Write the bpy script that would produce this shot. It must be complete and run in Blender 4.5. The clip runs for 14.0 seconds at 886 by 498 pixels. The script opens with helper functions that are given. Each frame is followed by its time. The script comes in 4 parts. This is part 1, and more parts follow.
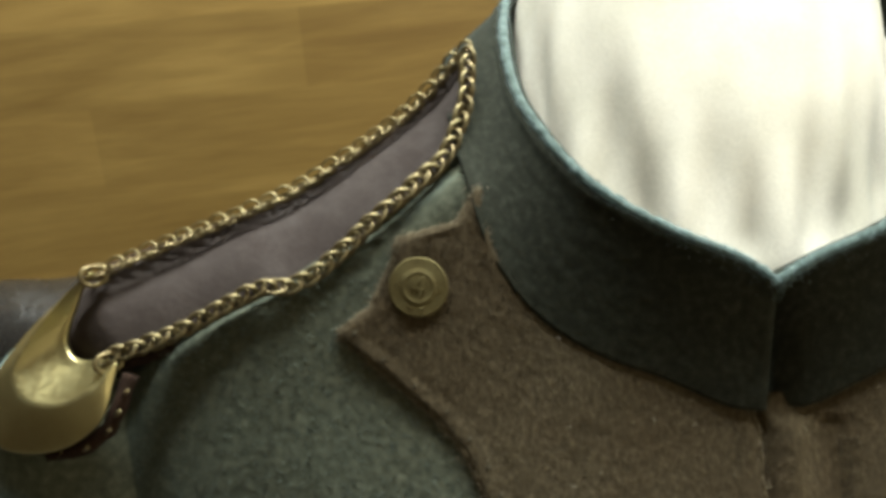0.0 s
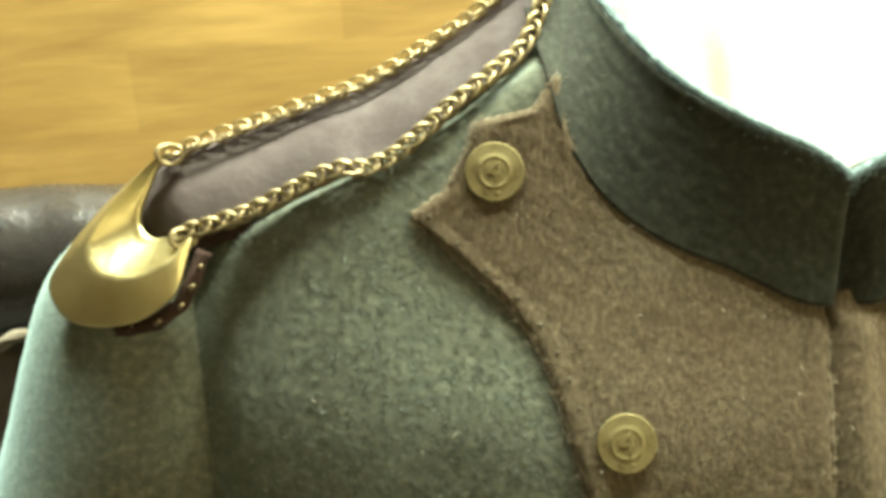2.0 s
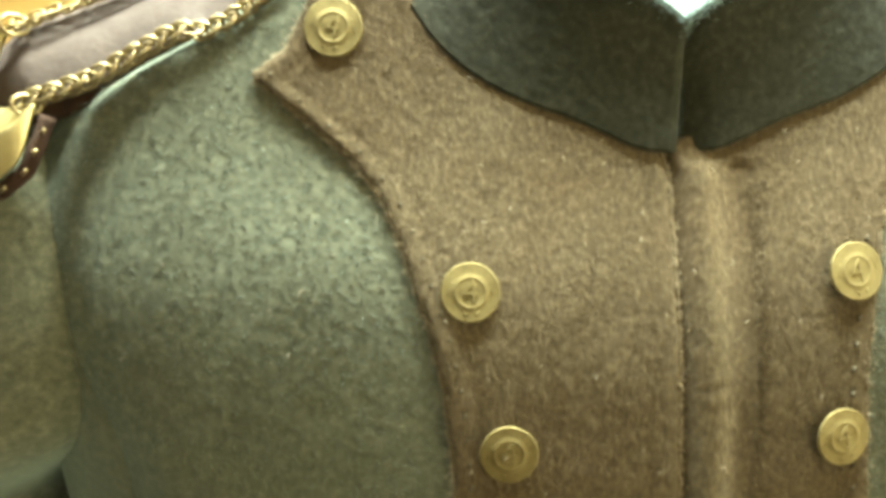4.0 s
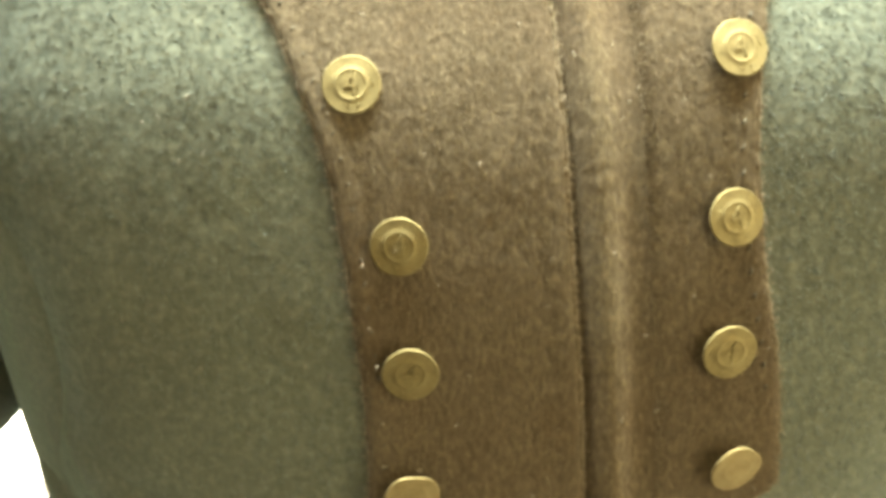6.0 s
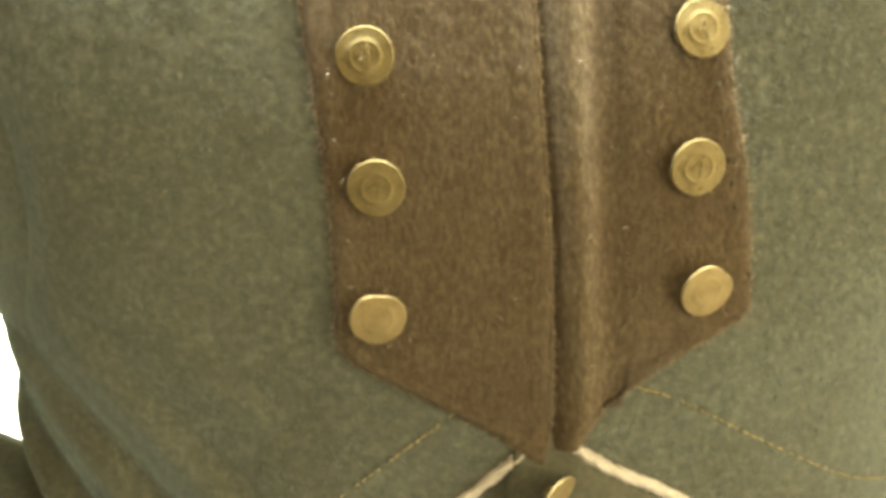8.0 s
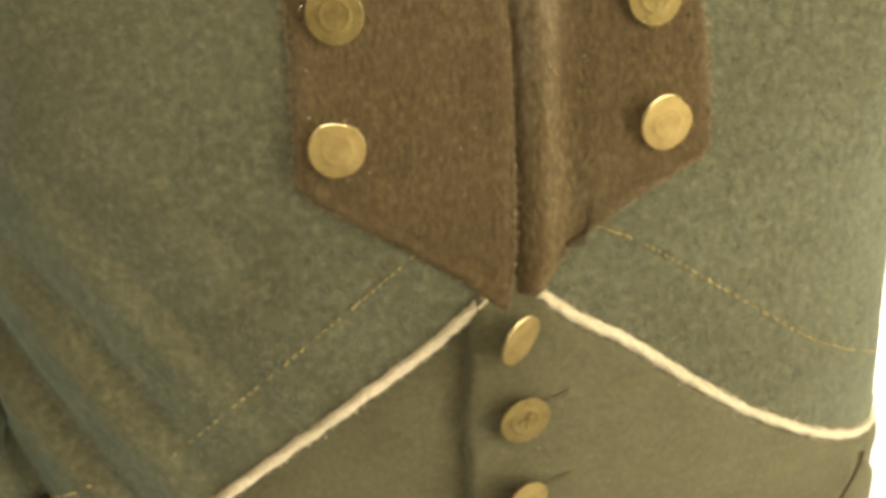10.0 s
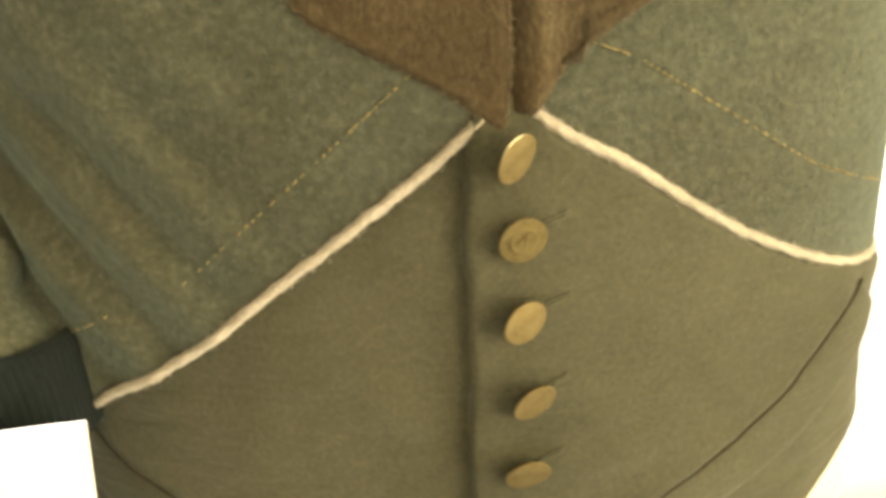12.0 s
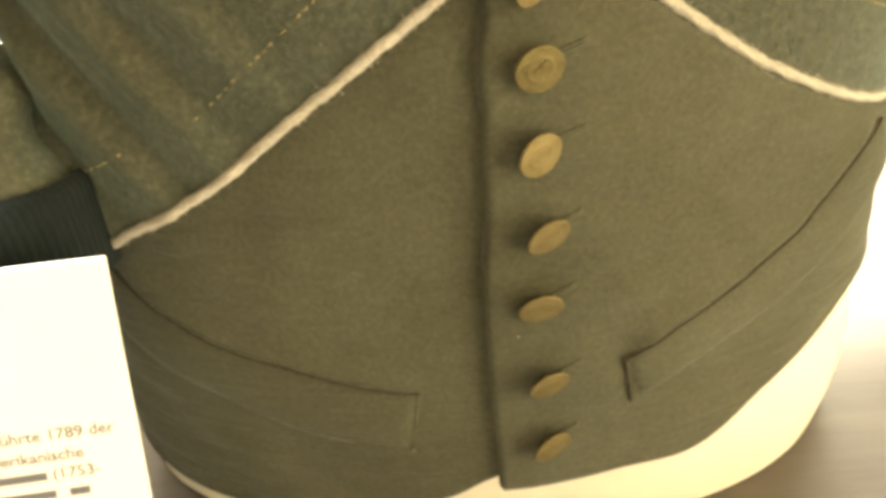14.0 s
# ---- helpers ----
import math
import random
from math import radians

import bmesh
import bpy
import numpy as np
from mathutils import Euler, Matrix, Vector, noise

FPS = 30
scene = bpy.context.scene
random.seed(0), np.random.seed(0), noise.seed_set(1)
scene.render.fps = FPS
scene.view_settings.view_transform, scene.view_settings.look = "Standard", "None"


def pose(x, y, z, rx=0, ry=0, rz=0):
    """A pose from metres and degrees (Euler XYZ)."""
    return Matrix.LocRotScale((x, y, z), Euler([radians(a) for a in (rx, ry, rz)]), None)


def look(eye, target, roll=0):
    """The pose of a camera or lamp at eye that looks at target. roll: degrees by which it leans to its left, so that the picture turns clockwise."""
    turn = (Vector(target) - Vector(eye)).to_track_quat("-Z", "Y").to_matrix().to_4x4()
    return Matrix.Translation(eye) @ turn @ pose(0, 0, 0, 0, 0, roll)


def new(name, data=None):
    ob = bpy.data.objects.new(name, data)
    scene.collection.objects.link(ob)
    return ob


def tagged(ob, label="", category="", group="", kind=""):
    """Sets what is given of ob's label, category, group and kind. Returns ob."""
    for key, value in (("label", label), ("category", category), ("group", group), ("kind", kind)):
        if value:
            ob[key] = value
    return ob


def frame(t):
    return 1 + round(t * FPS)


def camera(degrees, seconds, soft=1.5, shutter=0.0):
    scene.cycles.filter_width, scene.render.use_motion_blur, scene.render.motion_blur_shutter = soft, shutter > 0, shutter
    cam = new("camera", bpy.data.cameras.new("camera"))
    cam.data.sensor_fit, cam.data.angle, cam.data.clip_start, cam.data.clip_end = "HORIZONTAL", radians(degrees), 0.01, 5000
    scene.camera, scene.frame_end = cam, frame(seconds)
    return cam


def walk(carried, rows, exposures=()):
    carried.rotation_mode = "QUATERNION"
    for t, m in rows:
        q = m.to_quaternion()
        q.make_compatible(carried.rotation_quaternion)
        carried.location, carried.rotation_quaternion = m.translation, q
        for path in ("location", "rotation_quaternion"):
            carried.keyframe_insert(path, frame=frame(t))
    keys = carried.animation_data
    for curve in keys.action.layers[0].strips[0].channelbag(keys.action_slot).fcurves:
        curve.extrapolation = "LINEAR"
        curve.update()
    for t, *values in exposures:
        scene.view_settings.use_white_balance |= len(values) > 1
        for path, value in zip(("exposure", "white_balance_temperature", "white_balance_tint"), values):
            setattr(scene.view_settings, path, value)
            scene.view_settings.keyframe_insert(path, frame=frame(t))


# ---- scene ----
PATH = [
    (0, look((-0.1013, -0.2183, 1.4719), (-0.0919, 0.0663, 1.3773), -0.33)),
    (0.5, look((-0.1174, -0.2224, 1.4588), (-0.1090, 0.0621, 1.3641), 0.45)),
    (1, look((-0.1285, -0.2266, 1.4468), (-0.1212, 0.0577, 1.3513), 1.19)),
    (1.5, look((-0.1300, -0.2287, 1.4414), (-0.1224, 0.0557, 1.3461), 1.57)),
    (2, look((-0.1231, -0.2304, 1.4401), (-0.1137, 0.0543, 1.3460), 1.72)),
    (2.5, look((-0.1151, -0.2337, 1.4325), (-0.1051, 0.0509, 1.3382), 1.55)),
    (3, look((-0.1043, -0.2383, 1.4204), (-0.0931, 0.0463, 1.3263), 1.32)),
    (5.5, look((-0.0476, -0.2609, 1.3573), (-0.0408, 0.0258, 1.2694), -2.02)),
    (6, look((-0.0402, -0.2679, 1.3374), (-0.0371, 0.0190, 1.2497), -2.78)),
    (6.5, look((-0.0346, -0.2726, 1.3215), (-0.0328, 0.0143, 1.2338), -3.15)),
    (7, look((-0.0339, -0.2772, 1.3055), (-0.0321, 0.0099, 1.2186), -3.05)),
    (9.5, look((-0.0352, -0.2927, 1.2220), (-0.0226, 0.0017, 1.1656), -2.44)),
    (10, look((-0.0333, -0.2960, 1.2078), (-0.0188, -0.0022, 1.1489), -2.70)),
    (10.5, look((-0.0297, -0.2989, 1.1993), (-0.0178, -0.0063, 1.1341), -3.14)),
    (11, look((-0.0283, -0.3022, 1.1927), (-0.0200, -0.0118, 1.1178), -3.76)),
    (11.5, look((-0.0274, -0.3045, 1.1896), (-0.0212, -0.0171, 1.1040), -3.95)),
    (12, look((-0.0278, -0.3040, 1.1869), (-0.0228, -0.0197, 1.0911), -4.16)),
    (12.5, look((-0.0295, -0.3046, 1.1837), (-0.0263, -0.0242, 1.0773), -4.30)),
    (13, look((-0.0303, -0.3053, 1.1805), (-0.0288, -0.0292, 1.0632), -4.57)),
    (13.5, look((-0.0300, -0.3055, 1.1788), (-0.0295, -0.0326, 1.0541), -4.66)),
    (14, look((-0.0318, -0.3087, 1.1720), (-0.0326, -0.0406, 1.0374), -4.79)),
]
cam = camera(55, 14.0, 4.3)
EXPOSURE = [(0.0, -1.52, 6250, 2), (0.5, -1.20, 6450, 2), (1.0, -0.57, 6700, -3), (1.5, -0.12, 6850, -6), (2.0, 0.18, 6900, -8), (3.0, 0.66, 6950, -10), (5.5, 1.16, 6750, -2), (7.0, 1.44, 6850, 3),
            (9.5, 1.59, 6850, 6), (10.5, 1.66, 6850, 5), (12.5, 1.58, 7100, 6), (14.0, 1.46, 7200, 6)]
walk(cam, PATH, EXPOSURE)

# ---- light ----
world = bpy.data.worlds.new("museum_hall")
scene.world = world
world.use_nodes = True
world.node_tree.nodes["Background"].inputs[0].default_value = (1.0, 0.85, 0.62, 1)
world.node_tree.nodes["Background"].inputs[1].default_value = 0.31


def area_lamp(name, eye, target, size, watts, colour, deep=0.0):
    lamp = bpy.data.lights.new(name, "AREA")
    lamp.shape, lamp.size, lamp.energy, lamp.color = "RECTANGLE" if deep else "DISK", size, watts, colour
    if deep:
        lamp.size_y = deep
    ob = new(name, lamp)
    ob.matrix_world = look(eye, target)
    return ob


area_lamp("case_tube", (0.02, 0.135, 2.40), (0.02, 0.02, 1.2), 1.00, 122, (1.0, 0.995, 0.95), 0.16)
area_lamp("hall_lamp", (2.1, -1.25, 1.25), (0.0, 0.0, 1.1), 2.4, 55, (1.0, 0.83, 0.56))
# Added lamp, hidden behind the torso, whitens wall and table beside the sleeve.
area_lamp("gap_fill_light", (-0.50, 0.36, 1.0), (-0.5, 0.56, 0.84), 0.12, 4, (1.0, 0.95, 0.86))
area_lamp("wall_washer", (0.45, 0.36, 2.3), (0.3, 0.54, 1.1), 0.4, 11, (1.0, 0.95, 0.86))


# ---- materials ----
def nodes_of(name):
    m = bpy.data.materials.new(name)
    m.use_nodes = True
    t = m.node_tree
    return m, t, t.nodes["Principled BSDF"]


def noise_node(t, scale, detail=4.0, rough=0.6, stretch=(1, 1, 1), distort=0.0):
    co = t.nodes.new("ShaderNodeTexCoord")
    mp = t.nodes.new("ShaderNodeMapping")
    mp.inputs["Scale"].default_value = stretch
    n = t.nodes.new("ShaderNodeTexNoise")
    n.inputs["Scale"].default_value, n.inputs["Detail"].default_value = scale, detail
    n.inputs["Roughness"].default_value, n.inputs["Distortion"].default_value = rough, distort
    t.links.new(co.outputs["Object"], mp.inputs["Vector"])
    t.links.new(mp.outputs["Vector"], n.inputs["Vector"])
    return n


def ramp_node(t, source, stops):
    r = t.nodes.new("ShaderNodeValToRGB")
    e = r.color_ramp.elements
    while len(e) < len(stops):
        e.new(0.5)
    for k, (p, c) in zip(e, stops):
        k.position, k.color = p, (*c, 1) if len(c) == 3 else c
    t.links.new(source, r.inputs["Fac"])
    return r


def mix_node(t, a, b, fac, how="MIX"):
    m = t.nodes.new("ShaderNodeMix")
    m.data_type, m.blend_type = "RGBA", how
    for sock, v in ((m.inputs[0], fac), (m.inputs[6], a), (m.inputs[7], b)):
        if isinstance(v, (int, float)):
            sock.default_value = v
        elif isinstance(v, tuple):
            sock.default_value = (*v, 1)
        else:
            t.links.new(v, sock)
    return m.outputs[2]


def bump_chain(t, bsdf, layers):
    prev = None
    for source, strength, dist in layers:
        b = t.nodes.new("ShaderNodeBump")
        b.inputs["Strength"].default_value, b.inputs["Distance"].default_value = strength, dist
        t.links.new(source, b.inputs["Height"])
        if prev:
            t.links.new(prev.outputs["Normal"], b.inputs["Normal"])
        prev = b
    t.links.new(prev.outputs["Normal"], bsdf.inputs["Normal"])


def cloth(name, dark, mid, light, clump=420, fine=1700, relief=0.0009, sheen=0.25, tint=(0.8, 0.9, 0.9), patch=18, patch_mul=(0.75, 0.75, 0.7), slant=(1, 1, 1), crease=0.0):
    m, t, b = nodes_of(name)
    big = noise_node(t, patch, 3, 0.55)
    clumps = noise_node(t, clump, 4, 0.6, slant)
    hair = noise_node(t, fine, 2, 0.7, slant, 0.3)
    c = ramp_node(t, clumps.outputs["Fac"], [(0.30, dark), (0.52, mid), (0.74, light)]).outputs[0]
    h = ramp_node(t, hair.outputs["Fac"], [(0.3, (0.82, 0.82, 0.82)), (0.7, (1.15, 1.15, 1.15))]).outputs[0]
    c = mix_node(t, c, h, 0.75, "MULTIPLY")
    p = ramp_node(t, big.outputs["Fac"], [(0.35, patch_mul), (0.65, (1.08, 1.08, 1.08))]).outputs[0]
    c = mix_node(t, c, p, 0.8, "MULTIPLY")
    t.links.new(c, b.inputs["Base Color"])
    b.inputs["Roughness"].default_value = 0.95
    b.inputs["Specular IOR Level"].default_value = 0.15
    b.inputs["Sheen Weight"].default_value, b.inputs["Sheen Roughness"].default_value = sheen, 0.45
    b.inputs["Sheen Tint"].default_value = (*tint, 1)
    layers = [(clumps.outputs["Fac"], 0.6, relief), (hair.outputs["Fac"], 0.5, relief * 0.4)]
    if crease:
        layers.insert(0, (noise_node(t, 42, 3, 0.55, (0.45, 1, 5.5), 0.5).outputs["Fac"], 0.7, crease))
    bump_chain(t, b, layers)
    return m


def metal(name, colour, rough, worn, grain=900, pits=0.12):
    m, t, b = nodes_of(name)
    n = noise_node(t, 160, 4, 0.6)
    f = noise_node(t, grain, 3, 0.6)
    c = ramp_node(t, n.outputs["Fac"], [(0.32, worn), (0.62, colour)]).outputs[0]
    t.links.new(c, b.inputs["Base Color"])
    b.inputs["Metallic"].default_value = 0.9
    r = ramp_node(t, f.outputs["Fac"], [(0.3, (rough - 0.08,) * 3), (0.7, (rough + 0.12,) * 3)]).outputs[0]
    t.links.new(r, b.inputs["Roughness"])
    bump_chain(t, b, [(n.outputs["Fac"], pits * 1.25, 0.0006), (f.outputs["Fac"], pits, 0.0002)])
    return m


def hide(name, dark, light, rough, relief=0.0008, gloss=0.5):
    m, t, b = nodes_of(name)
    n = noise_node(t, 55, 6, 0.65)
    g = noise_node(t, 700, 4, 0.6)
    c = ramp_node(t, n.outputs["Fac"], [(0.3, dark), (0.7, light)]).outputs[0]
    t.links.new(c, b.inputs["Base Color"])
    r = ramp_node(t, n.outputs["Fac"], [(0.35, (rough + 0.15,) * 3), (0.65, (rough - 0.1,) * 3)]).outputs[0]
    t.links.new(r, b.inputs["Roughness"])
    b.inputs["Specular IOR Level"].default_value = gloss
    bump_chain(t, b, [(n.outputs["Fac"], 0.5, relief * 3), (g.outputs["Fac"], 0.4, relief * 0.3)])
    return m


def plain(name, colour, rough, spread=0.08, scale=30, relief=0.0004):
    m, t, b = nodes_of(name)
    n = noise_node(t, scale, 6, 0.6)
    lo, hi = tuple(v * (1 - spread) for v in colour), tuple(min(1, v * (1 + spread)) for v in colour)
    t.links.new(ramp_node(t, n.outputs["Fac"], [(0.3, lo), (0.7, hi)]).outputs[0], b.inputs["Base Color"])
    b.inputs["Roughness"].default_value = rough
    f = noise_node(t, scale * 14, 3, 0.6)
    bump_chain(t, b, [(f.outputs["Fac"], 0.4, relief)])
    return m


def timber(name, dark, light, rough=0.45):
    m, t, b = nodes_of(name)
    n = noise_node(t, 14, 4, 0.5, (0.5, 3.0, 3.5), 0.8)
    pores = noise_node(t, 240, 3, 0.7, (0.08, 1, 1))
    info = t.nodes.new("ShaderNodeObjectInfo")
    c = ramp_node(t, n.outputs["Fac"], [(0.3, dark), (0.55, tuple((a + b2) / 2 for a, b2 in zip(dark, light))), (0.72, light)]).outputs[0]
    v = ramp_node(t, info.outputs["Random"], [(0.0, (0.80, 0.77, 0.70)), (0.5, (0.95, 0.94, 0.9)), (1.0, (1.08, 1.06, 1.02))]).outputs[0]
    c = mix_node(t, c, v, 1.0, "MULTIPLY")
    q = ramp_node(t, pores.outputs["Fac"], [(0.38, (0.78, 0.74, 0.68)), (0.55, (1, 1, 1))]).outputs[0]
    c = mix_node(t, c, q, 0.35, "MULTIPLY")
    t.links.new(c, b.inputs["Base Color"])
    b.inputs["Roughness"].default_value = rough
    bump_chain(t, b, [(n.outputs["Fac"], 0.2, 0.0008), (pores.outputs["Fac"], 0.25, 0.0003)])
    return m


WOOL = cloth("green_wool", (0.048, 0.053, 0.037), (0.073, 0.079, 0.056), (0.116, 0.124, 0.091), clump=330, fine=1200, relief=0.0006, sheen=0.34, tint=(0.70, 1.0, 0.98), patch=15, patch_mul=(0.80, 0.74, 0.66), slant=(1, 1, 1.1))
# Collar cloth; the shade on its upright front is put into this dark colour.
COLLAR_WOOL = cloth("shade_darkened_wool", (0.0145, 0.0155, 0.0110), (0.0225, 0.0240, 0.0170), (0.037, 0.040, 0.030), clump=420, fine=1500, relief=0.0003, sheen=0.06, tint=(0.75, 0.95, 0.9), patch=22)
WOOL_NAP = cloth("napped_green_wool", (0.06, 0.085, 0.08), (0.11, 0.15, 0.145), (0.20, 0.26, 0.255), clump=420, fine=1500, relief=0.0010, sheen=0.35)
WOOL_THIN = cloth("worn_green_wool", (0.060, 0.063, 0.043), (0.077, 0.078, 0.052), (0.096, 0.096, 0.066), clump=480, fine=1500, relief=0.0003, sheen=0.15, patch=12, crease=0.0016)
VELVET = cloth("brown_velvet", (0.045, 0.0365, 0.0215), (0.068, 0.054, 0.032), (0.106, 0.087, 0.055), patch=20, patch_mul=(0.82, 0.74, 0.66), clump=460, fine=1500, relief=0.0008, sheen=0.05, tint=(1.0, 0.85, 0.65), slant=(1.5, 1.5, 0.75))
VELVET_WORN = cloth("worn_brown_velvet", (0.058, 0.045, 0.026), (0.086, 0.068, 0.041), (0.135, 0.110, 0.070), clump=420, fine=1400, relief=0.0008, sheen=0.05, tint=(1.0, 0.85, 0.65))
VELVET_FOLD = cloth("creased_brown_velvet", (0.045, 0.0365, 0.0215), (0.068, 0.054, 0.032), (0.106, 0.087, 0.055), patch=20, patch_mul=(0.82, 0.74, 0.66), clump=460, fine=1500, relief=0.0008, sheen=0.05, tint=(1.0, 0.85, 0.65), slant=(1.5, 1.5, 0.75))


def pale_fold(m, centre, width):
    """Pile paler along a fold that runs up the cloth."""
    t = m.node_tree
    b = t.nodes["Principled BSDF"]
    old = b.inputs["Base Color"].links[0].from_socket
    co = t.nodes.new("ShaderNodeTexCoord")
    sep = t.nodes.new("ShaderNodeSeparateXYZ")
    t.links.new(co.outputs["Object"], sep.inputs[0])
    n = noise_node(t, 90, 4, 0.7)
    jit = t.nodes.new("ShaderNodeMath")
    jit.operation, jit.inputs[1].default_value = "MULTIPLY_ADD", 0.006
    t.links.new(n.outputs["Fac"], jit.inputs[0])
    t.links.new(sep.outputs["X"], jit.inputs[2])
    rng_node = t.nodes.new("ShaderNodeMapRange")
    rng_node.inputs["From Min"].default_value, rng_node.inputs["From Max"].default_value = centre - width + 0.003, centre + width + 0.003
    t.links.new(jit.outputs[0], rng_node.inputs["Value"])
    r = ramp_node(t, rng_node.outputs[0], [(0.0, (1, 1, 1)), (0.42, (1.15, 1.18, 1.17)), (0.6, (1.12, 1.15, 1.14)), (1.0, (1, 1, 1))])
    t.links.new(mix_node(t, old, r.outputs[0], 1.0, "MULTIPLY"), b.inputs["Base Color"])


pale_fold(VELVET_FOLD, 0.0102, 0.0065)
CUFF_CLOTH = cloth("dark_teal_corduroy", (0.005, 0.008, 0.008), (0.008, 0.0125, 0.0125), (0.014, 0.021, 0.021), clump=500, fine=1500, relief=0.0004, sheen=0.1, slant=(2.5, 2.5, 0.3))
CORD = cloth("cream_cord", (0.31, 0.29, 0.24), (0.46, 0.435, 0.37), (0.58, 0.555, 0.48), clump=900, fine=2500, relief=0.0005, sheen=0.2)
LINEN = cloth("white_linen", (0.68, 0.64, 0.55), (0.74, 0.70, 0.61), (0.79, 0.75, 0.66), clump=1200, fine=2600, relief=0.00004, sheen=0.1)
# Brown of the pockets' shade lines and of the lapel stitches.
SHADE_AND_STITCH = cloth("pocket_shade_and_stitch", (0.036, 0.031, 0.020), (0.052, 0.045, 0.029), (0.072, 0.063, 0.042), clump=700, fine=2000, relief=0.0004, sheen=0.1)
LINT = plain("grey_lint", (0.20, 0.18, 0.14), 0.9, 0.2, 600)
TWINE = cloth("dull_twine", (0.08, 0.066, 0.045), (0.12, 0.10, 0.07), (0.17, 0.145, 0.105), clump=900, fine=2500, relief=0.0005)
THREAD = plain("yellow_thread", (0.42, 0.34, 0.14), 0.7, 0.3, 900)
GREEN_THREAD = plain("green_thread", (0.075, 0.078, 0.048), 0.9, 0.3, 900)
BRASS = metal("stamped_brass", (0.175, 0.147, 0.068), 0.68, (0.13, 0.104, 0.045))
PALE_BRASS = metal("pale_worn_brass", (0.225, 0.183, 0.088), 0.60, (0.175, 0.138, 0.060))
BRASS_PLATE = metal("polished_brass", (0.44, 0.385, 0.19), 0.36, (0.41, 0.355, 0.17), 500, 0.02)
CHAIN_BRASS = metal("tarnished_brass", (0.29, 0.245, 0.13), 0.42, (0.12, 0.085, 0.045))
STRAP_HIDE = hide("aubergine_leather", (0.034, 0.025, 0.022), (0.060, 0.047, 0.042), 0.74, 0.0005, 0.25)
BACKING_HIDE = hide("red_brown_leather", (0.016, 0.009, 0.006), (0.034, 0.018, 0.011), 0.82, 0.0008, 0.15)
BLACK_HIDE = hide("black_leather", (0.010, 0.009, 0.008), (0.022, 0.020, 0.018), 0.24)
BROWN_HIDE = hide("worn_brown_leather", (0.045, 0.036, 0.026), (0.095, 0.078, 0.058), 0.5)
BEECH = timber("beech_panel", (0.180, 0.110, 0.029), (0.285, 0.187, 0.056))
TABLE_WOOD = timber("pale_table_wood", (0.090, 0.080, 0.070), (0.125, 0.113, 0.100), 0.6)
PLASTER = plain("white_plaster", (0.80, 0.78, 0.72), 0.9, 0.03, 6)
BUFF = plain("cream_torso_cloth", (0.72, 0.67, 0.56), 0.9, 0.05, 40)
BOARD = plain("white_card", (0.84, 0.83, 0.80), 0.6, 0.01, 20)
INK = plain("grey_ink", (0.13, 0.135, 0.15), 0.8, 0.1, 200)
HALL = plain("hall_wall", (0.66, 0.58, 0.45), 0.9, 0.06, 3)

# Unseen left wall, made dark only to cut bounce onto the left sleeve.
BOUNCE_CUT = plain("left_bounce_cut", (0.16, 0.13, 0.10), 0.9, 0.06, 3)


def fibre(name, dark, light, tint=(0.8, 0.95, 1.0)):
    """Loose nap: every hair has its own shade."""
    m, t, b = nodes_of(name)
    geo = t.nodes.new("ShaderNodeNewGeometry")
    c = ramp_node(t, geo.outputs["Random Per Island"], [(0.0, dark), (0.7, tuple((p + q) / 2 for p, q in zip(dark, light))), (1.0, light)]).outputs[0]
    t.links.new(c, b.inputs["Base Color"])
    b.inputs["Roughness"].default_value = 0.9
    b.inputs["Specular IOR Level"].default_value = 0.1
    b.inputs["Sheen Weight"].default_value = 0.2
    b.inputs["Sheen Tint"].default_value = (*tint, 1)
    return m


WOOL_HAIR = fibre("green_wool_hair", (0.042, 0.050, 0.037), (0.120, 0.146, 0.122))
TEAL_HAIR = fibre("teal_wool_hair", (0.04, 0.06, 0.058), (0.20, 0.27, 0.27))
VELVET_HAIR = fibre("brown_velvet_hair", (0.040, 0.032, 0.019), (0.105, 0.087, 0.056), (1.0, 0.85, 0.65))
VELVET_TUFT = fibre("worn_velvet_tuft", (0.070, 0.057, 0.035), (0.29, 0.25, 0.18), (1.0, 0.85, 0.65))
CORD_HAIR = fibre("cream_cord_hair", (0.36, 0.34, 0.28), (0.62, 0.60, 0.53))

# ---- building helpers ----
def linked(name, bm, material, smooth_faces=True):
    me = bpy.data.meshes.new(name)
    bmesh.ops.recalc_face_normals(bm, faces=bm.faces[:])
    bm.to_mesh(me)
    bm.free()
    if smooth_faces:
        me.polygons.foreach_set("use_smooth", [True] * len(me.polygons))
    me.materials.append(material)
    return new(name, me)


def part(name, bm, material, parent, label="", smooth_faces=True):
    ob = linked(name, bm, material, smooth_faces)
    ob.parent = parent
    if label:
        ob["label"] = label
    return ob


def thing(name, label, category, place=(0, 0, 0), group=""):
    ob = new(name)
    ob.location = place
    bpy.context.view_layer.update()
    return tagged(ob, label, category, group)


def grid(nu, nv, at, closed=False, bm=None):
    """A sheet of nu by nv faces; at(u, v) gives the place for 0..1 each way."""
    bm = bm or bmesh.new()
    rows = [[bm.verts.new(at(i / nu, j / nv)) for i in range(nu if closed else nu + 1)] for j in range(nv + 1)]
    for a, b in zip(rows, rows[1:]):
        for i in range(nu):
            k = (i + 1) % nu if closed else i + 1
            bm.faces.new((a[i], a[k], b[k], b[i]))
    return bm


